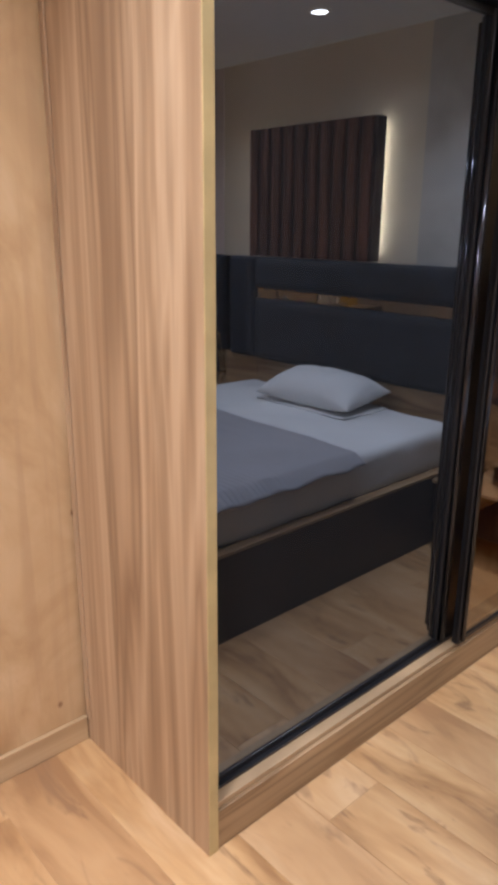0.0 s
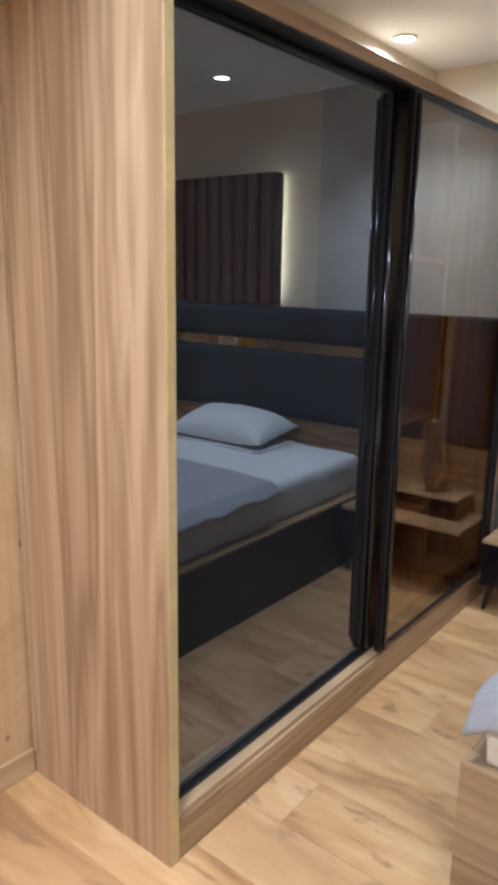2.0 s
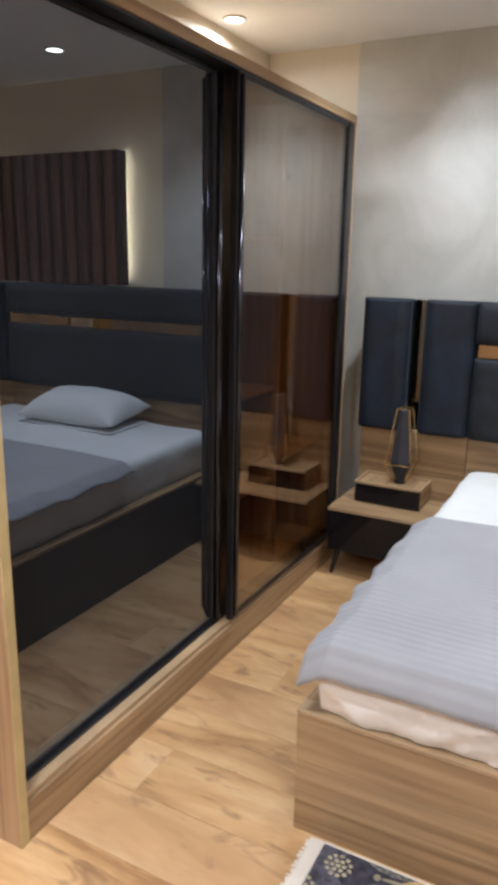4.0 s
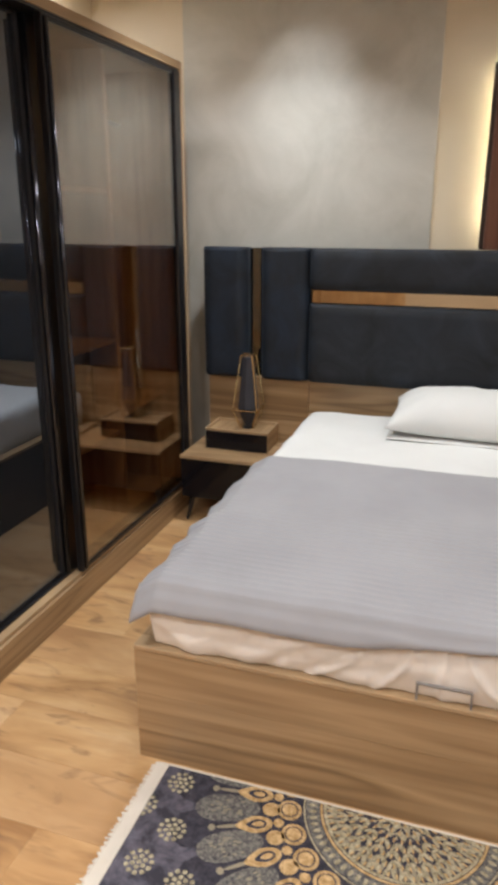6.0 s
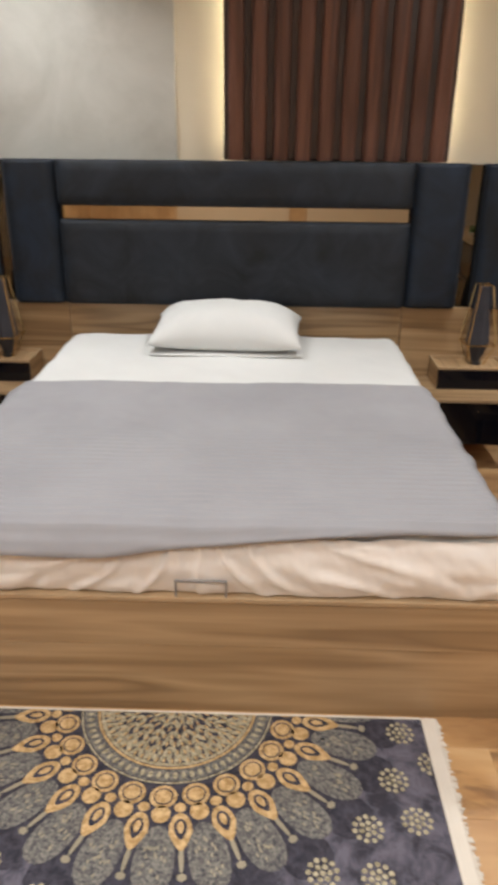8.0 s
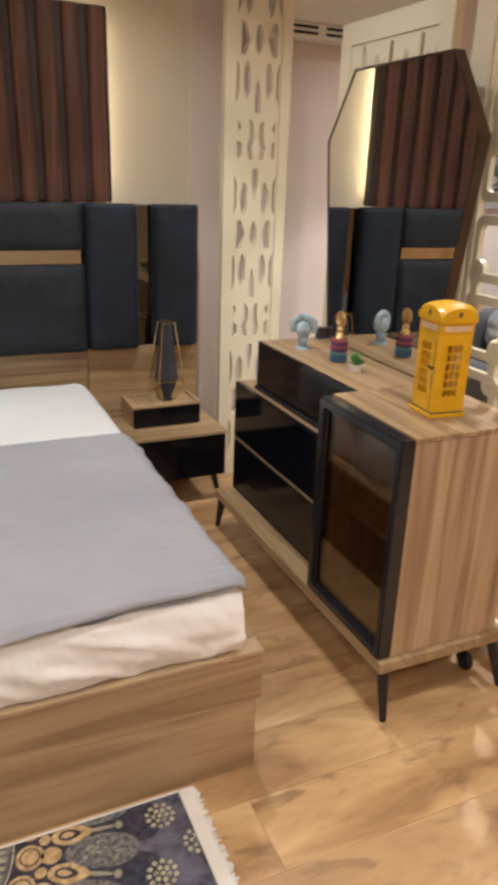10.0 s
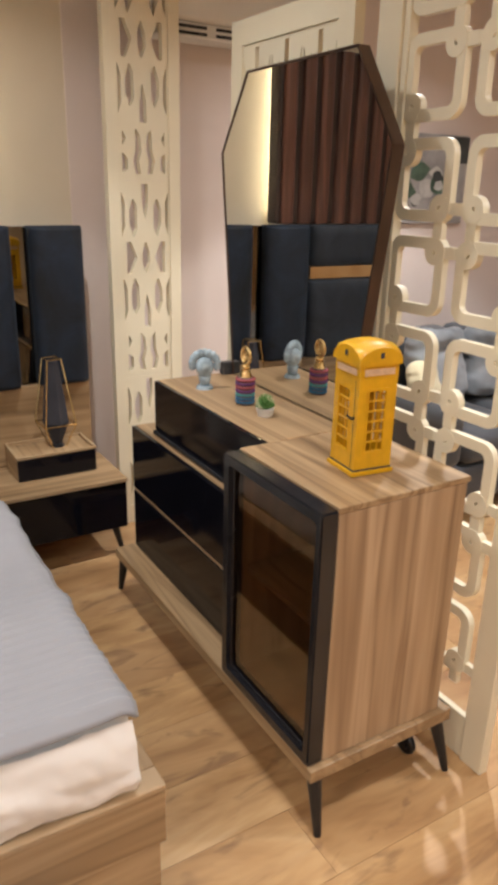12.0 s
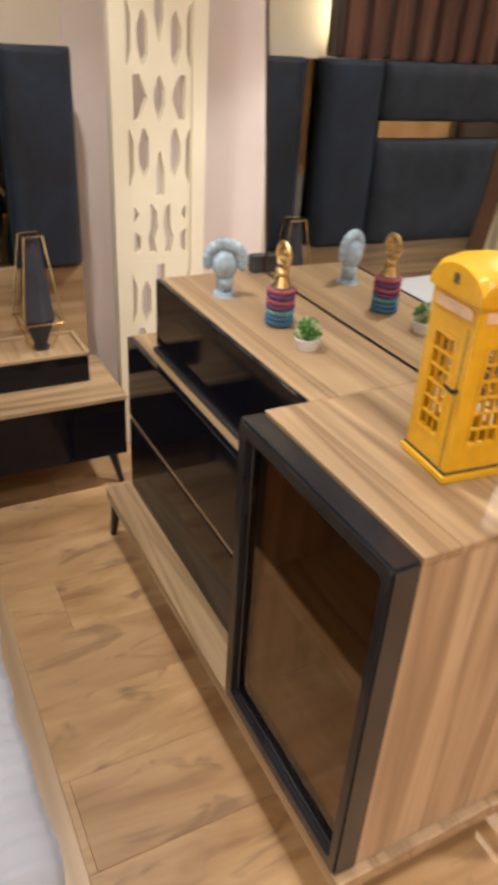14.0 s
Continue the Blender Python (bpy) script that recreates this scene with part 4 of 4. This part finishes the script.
def carved_screen(name, u0, u1, z0, z1, axis, d0, d1, label, st=0.050, head=0.10, period=0.84):
    """An upright framed panel with a pierced pattern of long hexagons; axis as in extruded()."""
    at = ((u0 + u1) / 2, (d0 + d1) / 2, z0) if axis == 1 else ((d0 + d1) / 2, (u0 + u1) / 2, z0)
    ob = thing(name, at, label, "screen")
    for a, b in ((u0, u0 + st), (u1 - st, u1)):
        part("stile", extruded([(a, z0), (b, z0), (b, z1), (a, z1)], axis, d0 - 0.006, d1 + 0.006), LACQUER, ob)
    for a, b in ((z0, z0 + 0.09), (z1 - head, z1)):
        part("rail", extruded([(u0 + st, a), (u1 - st, a), (u1 - st, b), (u0 + st, b)], axis, d0 - 0.006, d1 + 0.006), LACQUER, ob)
    a, b = u0 + st, u1 - st
    cols = max(1, round((b - a) / 0.215))
    w = (b - a) / cols
    top, low = z1 - head - 0.0005, z0 + 0.0905
    while top > low + 0.05:
        bottom = max(low, top - period)
        bm = bmesh.new()
        holes = [h for c in range(cols) for h in lattice_holes(a + (c + 0.5) * w, w * 0.5 * 0.97, top - 0.006, period - 0.012) if min(v for u, v in h) > bottom + 0.012]
        pierced(bm, a, b, bottom, top, holes, axis, d0, d1)
        part("lattice", bm, LACQUER, ob)
        top = bottom - 0.0005
    return ob


carved_screen("carved_screen", -1.806, -1.480, 0.0, 2.50, 0, 3.200, 3.232, "ivory pierced lattice panel standing at the end of the headboard wall")
carved_screen("carved_screen", 2.02, 2.715, 0.0, 2.085, 1, -1.812, -1.788, "ivory pierced lattice panel behind the dresser mirror", 0.075, 0.080)
structure("post", box(1.805, 1.897, -1.825, -1.765, 0.0, CEIL, 0.004), LACQUER, "ivory lacquered post beside the lattice partition", "post")

# ---- chain partition ----
partition = thing("chain_partition", (1.54, -1.79, 0), "ivory partition of linked rounded squares beside the dresser", "partition")
CP, CY0, CY1 = 0.2430, -1.800, -1.780
part("stile", box(1.227, 1.303, -1.806, -1.774, 0.0, CEIL - 0.002, 0.003), LACQUER, partition)
part("stile", box(1.783, 1.804, -1.806, -1.774, 0.0, CEIL - 0.002, 0.003), LACQUER, partition)
part("rail", box(1.304, 1.782, CY0, CY1, 0.0, 0.140, 0.003), LACQUER, partition)


def round_square(cx, cz, half, r, n=7):
    pts = []
    for qx, qz, a0 in ((1, 1, 0), (-1, 1, 90), (-1, -1, 180), (1, -1, 270)):
        for k in range(n):
            a = radians(a0 + 90 * k / (n - 1))
            pts.append((cx + qx * (half - r) + r * math.cos(a), cz + qz * (half - r) + r * math.sin(a)))
    return pts


def circle(cx, cz, r, n=20):
    return [(cx + r * math.cos(a), cz + r * math.sin(a)) for a in np.linspace(0, 2 * math.pi, n, endpoint=False)]


for col, cx in enumerate((1.688, 1.440)):
    for k in range(-6, 5):
        cz = 1.815 + k * CP
        if cz < 0.12 or cz > CEIL - 0.11:
            continue
        bm = band(round_square(cx, cz, 0.102, 0.044, 10), round_square(cx, cz, 0.073, 0.020, 10), 1, CY0, CY1)
        kind = (k + col) % 2 == 0
        joints = ((-1, 1), (1, -1)) if kind else ((1, 1), (-1, -1))
        for ux, uz in joints:
            jx, jz = cx + ux * 0.068, cz + uz * 0.068
            band(circle(jx, jz, 0.0345, 32), circle(jx, jz, 0.008, 32), 1, CY0 - 0.001, CY1 + 0.001, bm)
            d, wide = (0.0008, 0.0310) if kind else (0.0016, 0.0285)
            bar(bm, (jx, jz + uz * 0.022), (jx, cz + uz * (CP / 2 + 0.008)), wide, CY0 + d, CY1 - d, 1)
            bar(bm, (jx + ux * 0.022, jz), (cx + ux * (CP / 2 + 0.008), jz), wide - 0.0006, CY0 + d + 0.0003, CY1 - d - 0.0003, 1)
        part("link", bm, LACQUER, partition)

# ---- air conditioner high on the wall ----
ac = thing("air_conditioner", (3.36, -2.23, 2.13), "white wall air conditioner with dark outlet slots under the ceiling", "air conditioner")
part("body", box(3.28, 3.442, -2.75, -1.72, 2.195, 2.50, 0.02, 3), WHITE_PLASTIC, ac)
part("outlet", box(3.295, 3.441, -2.73, -1.74, 2.135, 2.193, 0.006), WHITE_PLASTIC, ac)
for k in range(4):
    y = -2.69 + k * 0.235
    for z in (2.145, 2.170):
        part("slot", box(3.291, 3.300, y, y + 0.19, z, z + 0.012, 0), BLACK_METAL, ac)

# ---- things on the dresser ----


def phone_booth(cx, cy, z, turn):
    ob = thing("phone_booth_ornament", (cx, cy, z), "small yellow metal telephone booth ornament on the cabinet top", "ornament")
    hw, wall = 0.053, 0.005
    part("base", box(cx - hw - 0.006, cx + hw + 0.006, cy - hw - 0.006, cy + hw + 0.006, z, z + 0.010, 0.002), YELLOW, ob)
    part("plinth", box(cx - hw - 0.002, cx + hw + 0.002, cy - hw - 0.002, cy + hw + 0.002, z + 0.0105, z + 0.014, 0.001), BOOTH_DARK, ob, "dark seam above the base")
    part("head_band", box(cx - hw - 0.001, cx + hw + 0.001, cy - hw - 0.001, cy + hw + 0.001, z + 0.2125, z + 0.240, 0.001), YELLOW, ob)
    wz0, wz1, ww = z + 0.052, z + 0.186, 0.024
    for axis in (0, 1):
        for s in (-1, 1):
            shift = 0.007 if axis == 1 else 0.0
            out = hw if axis == 0 else hw - 0.0003
            d0, d1 = sorted((s * out, s * (out - wall)))
            c_u, c_d = (cy, cx) if axis == 0 else (cx, cy)
            lim = hw - (0.0 if axis == 0 else wall + 0.0003)
            bm = bmesh.new()
            cells = []
            for r in range(6):
                for c in range(3):
                    a0 = c_u + shift - ww + 2 * ww * c / 3 + 0.0014
                    b0 = wz0 + (wz1 - wz0) * r / 6 + 0.0016
                    a1, b1 = a0 + 2 * ww / 3 - 0.0028, b0 + (wz1 - wz0) / 6 - 0.0032
                    cells.append([(a0, b0), (a1, b0), (a1, b1), (a0, b1)])
            pierced(bm, c_u - lim, c_u + lim, z + 0.0142, z + 0.2124, cells, axis, c_d + d0, c_d + d1)
            part("window_wall", bm, YELLOW, ob)
            e0, e1 = sorted((s * (out + 0.0003), s * (out + 0.0018)))
            bm = bmesh.new()
            fw = ww + 0.005
            band([(c_u + shift - fw, wz0 - 0.005), (c_u + shift + fw, wz0 - 0.005), (c_u + shift + fw, wz1 + 0.005), (c_u + shift - fw, wz1 + 0.005)],
                 [(c_u + shift - ww, wz0), (c_u + shift + ww, wz0), (c_u + shift + ww, wz1), (c_u + shift - ww, wz1)], axis, c_d + e0, c_d + e1, bm)
            part("window_trim", bm, YELLOW, ob)
            d = sorted((s * (hw + 0.0015), s * (hw + 0.003)))
            sign = box(cx + d[0], cx + d[1], cy - 0.042, cy + 0.042, z + 0.219, z + 0.233, 0) if axis == 0 else box(cx - 0.042, cx + 0.042, cy + d[0], cy + d[1], z + 0.219, z + 0.233, 0)
            part("sign", sign, SIGN_PINK, ob, "faded white sign strip")
    seam = box(cx - hw + 0.0135, cx - hw + 0.0150, cy + hw, cy + hw + 0.0006, z + 0.016, z + 0.208, 0)
    part("door_seam", seam, BOOTH_DARK, ob)
    # domed roof with a low arch on each side
    bm = bmesh.new()
    n = 14
    g = hw + 0.006
    rows = []
    for i in range(n + 1):
        line = []
        for j in range(n + 1):
            u, v = 2 * i / n - 1, 2 * j / n - 1
            dome = 0.030 * max(1 - u * u * 0.95, 0) ** 0.6 if abs(v) > 0.93 else 0.030 * max(1 - v * v * 0.95, 0) ** 0.6 if abs(u) > 0.93 else 0.014 + 0.026 * ((1 - u * u) * (1 - v * v)) ** 0.35
            line.append(bm.verts.new((cx + g * u, cy + g * v, z + 0.247 + dome)))
        rows.append(line)
    for i in range(n):
        for j in range(n):
            bm.faces.new((rows[i][j], rows[i + 1][j], rows[i + 1][j + 1], rows[i][j + 1]))
    edge = [rows[0][j] for j in range(n + 1)] + [rows[i][n] for i in range(1, n + 1)] + [rows[n][j] for j in range(n - 1, -1, -1)] + [rows[i][0] for i in range(n - 1, 0, -1)]
    low = [bm.verts.new((v.co.x, v.co.y, z + 0.2405)) for v in edge]
    for i in range(len(edge)):
        j = (i + 1) % len(edge)
        bm.faces.new((edge[i], edge[j], low[j], low[i]))
    bm.faces.new(low)
    part("roof", bm, YELLOW, ob)
    part("crest", box(cx - 0.005, cx + 0.005, cy + g + 0.0005, cy + g + 0.002, z + 0.255, z + 0.267, 0.001), BOOTH_DARK, ob)
    part("crest", box(cx - g - 0.002, cx - g - 0.0005, cy - 0.005, cy + 0.005, z + 0.255, z + 0.267, 0.001), BOOTH_DARK, ob)
    hb = rod((cx - hw + 0.012, cy + hw, z + 0.128), (cx - hw + 0.012, cy + hw + 0.010, z + 0.128), 0.003, sides=8)
    rod((cx - hw + 0.010, cy + hw + 0.009, z + 0.128), (cx - hw + 0.030, cy + hw + 0.009, z + 0.130), 0.0025, sides=8, bm=hb)
    part("handle", hb, BLACK_METAL, ob, "dark door handle")
    ob.matrix_basis = pose(cx, cy, z, 0, 0, turn) @ Matrix.Diagonal((1.0, 1.0, 1.13, 1.0))
    return ob


phone_booth(1.502, -1.482, 0.8925, -6)


def ball(c, rx, ry, rz, seg=16, ring=10, bm=None):
    bm = bm or bmesh.new()
    bmesh.ops.create_uvsphere(bm, u_segments=seg, v_segments=ring, radius=1, matrix=Matrix.LocRotScale(Vector(c), None, Vector((rx, ry, rz))))
    return bm


def ring_of(c, R, r, axis, bm=None, n=28, m=8):
    """A torus round c whose axis is 0, 1 or 2."""
    bm = bm or bmesh.new()
    vs = []
    for i in range(n):
        a = 2 * math.pi * i / n
        line = []
        for j in range(m):
            b = 2 * math.pi * j / m
            p = ((R + r * math.cos(b)) * math.cos(a), (R + r * math.cos(b)) * math.sin(a), r * math.sin(b))
            p = (p[2], p[0], p[1]) if axis == 0 else (p[0], p[2], p[1]) if axis == 1 else p
            line.append(bm.verts.new(Vector(c) + Vector(p)))
        vs.append(line)
    for i in range(n):
        for j in range(m):
            bm.faces.new((vs[i][j], vs[(i + 1) % n][j], vs[(i + 1) % n][(j + 1) % m], vs[i][(j + 1) % m]))
    return bm


# pale blue glass figure
gx, gy = 2.322, -1.473
figure = thing("glass_figurine", (gx, gy, DT), "pale blue glass fan-shaped figurine on the dresser top", "figurine")
part("foot", rod((gx, gy, DT), (gx, gy, DT + 0.012), 0.030, 0.026, 20), BLUE_GLASS, figure, smooth=False)
part("stem", rod((gx, gy, DT + 0.0121), (gx, gy, DT + 0.045), 0.017, 0.022, 16), BLUE_GLASS, figure, smooth=True)
part("bowl", ball((gx, gy, DT + 0.075), 0.027, 0.032, 0.036), BLUE_GLASS, figure, smooth=True)
for k in range(11):
    a = radians(-15 + 21 * k)
    part("petal", ball((gx + 0.020 * math.cos(a), gy + 0.038 * math.cos(a), DT + 0.086 + 0.036 * math.sin(a)), 0.012, 0.013, 0.016, 10, 8), BLUE_GLASS, figure, smooth=True)

# beaded bottle with a gold ring stopper
bx, by = 2.105, -1.505
bottle = thing("beaded_bottle", (bx, by, DT), "small bottle banded with coloured beads under a gold ring stopper", "bottle")
part("glass_body", rod((bx, by, DT), (bx, by, DT + 0.088), 0.0255, sides=24), BOTTLE_GLASS, bottle)
for k, mat in enumerate((BEADS["blue"], BEADS["blue"], BEADS["teal"], BEADS["violet"], BEADS["rose"], BEADS["violet"], BEADS["rose"])):
    bm = bmesh.new()
    for q in range(18):
        a = 2 * math.pi * (q + 0.5 * (k % 2)) / 18
        ball((bx + 0.0275 * math.cos(a), by + 0.0275 * math.sin(a), DT + 0.008 + 0.0120 * k), 0.0052, 0.0052, 0.0055, 8, 6, bm)
    tagged(part("bead_band", bm, mat, bottle, smooth=True), kind="stuff")
part("cap", rod((bx, by, DT + 0.0881), (bx, by, DT + 0.110), 0.022, 0.014, 20), GOLD, bottle, "gold cap")
part("cap", ball((bx, by, DT + 0.117), 0.015, 0.015, 0.011), GOLD, bottle, smooth=True)
part("ring_stopper", ring_of((bx, by, DT + 0.154), 0.025, 0.006, 1), GOLD, bottle, "gold ring stopper", smooth=True)
part("ring_stopper", ring_of((bx, by, DT + 0.154), 0.011, 0.005, 1), GOLD, bottle, smooth=True)

# succulent
px, py = 1.965, -1.493
plant = thing("succulent", (px, py, DT), "tiny green succulent in a white pot on the dresser top", "plant")
part("pot", rod((px, py, DT), (px, py, DT + 0.024), 0.022, 0.028, 20), WHITE_PLASTIC, plant)
for k in range(46):
    a, t = k * 2.399, k / 46
    tilt = 0.2 + 1.1 * t
    d = Vector((math.cos(a) * math.sin(tilt), math.sin(a) * math.sin(tilt), math.cos(tilt)))
    base = Vector((px, py, DT + 0.022))
    part("leaf", rod(base + d * 0.006, base + d * (0.046 - 0.016 * t), 0.0078, 0.0024, 6), LEAF_GREEN if k % 4 else LEAF_PALE, plant)

# small dark box behind the figurine
tagged(part("small_box", box(2.452, 2.486, -1.665, -1.620, DT, DT + 0.045, 0.002), BOOTH_DARK), "small dark grey box at the back of the dresser", "box")
# dark caster under the dresser
caster = thing("floor_caster", (1.40, -1.655, 0), "black round caster on the floor under the dresser", "caster")
part("wheel", ring_of((1.40, -1.655, 0.035), 0.022, 0.013, 1), BLACK_METAL, caster, smooth=True)
part("hub", rod((1.40, -1.672, 0.035), (1.40, -1.638, 0.035), 0.016, sides=16), BLACK_METAL, caster)

# ---- the next display, seen through the partition ----
sofa = thing("sofa", (2.85, -3.35, 0), "dark slate upholstered sofa against the far wall", "sofa")
part("base", soft_slab(2.42, 3.24, -4.15, -2.72, 0.10, 0.30, 8, 12, 3, 0.03, 0.002, 1.0), SLATE, sofa, smooth=True)
for k in range(2):
    y0 = -3.93 + k * 0.51
    part("seat_cushion", soft_slab(2.40, 3.02, y0, y0 + 0.50, 0.302, 0.46, 12, 10, 5, 0.05, 0.006, k), SLATE, sofa, smooth=True)
    part("back_cushion", soft_slab(2.98, 3.20, y0, y0 + 0.50, 0.465, 0.84, 6, 10, 10, 0.07, 0.008, k + 4), SLATE, sofa, smooth=True)
for y0, y1 in ((-4.14, -3.94), (-2.90, -2.73)):
    part("arm", soft_slab(2.40, 3.22, y0, y1, 0.302, 0.62, 14, 5, 6, 0.06, 0.004, y0), SLATE, sofa, smooth=True)
for fx in (2.5, 3.16):
    for fy in (-4.08, -2.80):
        part("leg", rod((fx, fy, 0.102), (fx, fy, 0), 0.02, 0.014), BLACK_METAL, sofa)


def shaggy_cushion(c, turn, label, mat, size):
    bm = soft_slab(-0.07, 0.07, -size, size, -size, size, 8, 26, 26, 0.065, 0.02, size * 7)
    bmesh.ops.transform(bm, matrix=pose(*c, 0, 14, turn), verts=bm.verts)
    tagged(part("cushion", bm, mat, smooth=True), label, "cushion")


shaggy_cushion((2.90, -3.16, 0.67), 6, "shaggy blue-grey cushion propped on the sofa", FUR, 0.20)
shaggy_cushion((2.90, -3.60, 0.66), -8, "shaggy blue-grey cushion leaning on the sofa back", FUR, 0.20)
shaggy_cushion((2.80, -2.98, 0.60), 30, "pale cream cushion at the sofa arm", CREAM_FABRIC, 0.13)

picture = thing("wall_picture", (3.43, -3.45, 1.37), "unframed canvas picture in grey and dark green tones", "picture")
part("canvas", box(3.416, 3.4435, -3.76, -3.15, 1.37, 1.847, 0.003), CANVAS_GREY, picture)
for k in range(18):
    a = random.uniform(0, 2 * math.pi)
    w = random.uniform(0.02, 0.08)
    yy, zz = -3.41 + 0.16 * random.uniform(-1, 1), 1.56 + 0.12 * random.uniform(-1, 1)
    pts = [(yy + w * math.cos(t) * random.uniform(0.6, 1.2), zz + 0.7 * w * math.sin(t)) for t in np.linspace(0, 2 * math.pi, 9, endpoint=False)]
    part("brush_patch", extruded(pts, 0, 3.4155 - 0.0003 * k, 3.4158 - 0.0003 * k), (CANVAS_DARK, CANVAS_GREEN, CANVAS_PALE)[k % 3], picture)
part("brush_patch", extruded([(-3.755, 1.70), (-3.63, 1.70), (-3.63, 1.84), (-3.755, 1.84)], 0, 3.4100, 3.4155), CANVAS_DARK, picture)

# ---- floor planks ----
PW, PL = 0.2185, 1.28
plank_meshes = {}
row = 0
x = BACK + 0.002
while x < HEAD - 0.002:
    x1 = min(x + (PW if row else 0.061), HEAD)
    y = FAR - (row * 0.47) % PL
    while y < SIDE:
        a, b = max(y, FAR), min(y + PL, SIDE)
        if b - a > 0.02:
            key = (round(x1 - x, 3), round(b - a, 3))
            if key not in plank_meshes:
                pb = box(-(key[0] - 0.0006) / 2, (key[0] - 0.0006) / 2, -(key[1] - 0.0006) / 2, (key[1] - 0.0006) / 2, -0.010, 0.0, 0.0006, 1)
                me = bpy.data.meshes.new("plank")
                pb.to_mesh(me)
                pb.free()
                me.materials.append(PLANK)
                plank_meshes[key] = me
            ob = new("plank", plank_meshes[key])
            ob.parent = floor
            ob.location = ((x + x1) / 2, (a + b) / 2, 0)
        y += PL
    x = x1
    row += 1
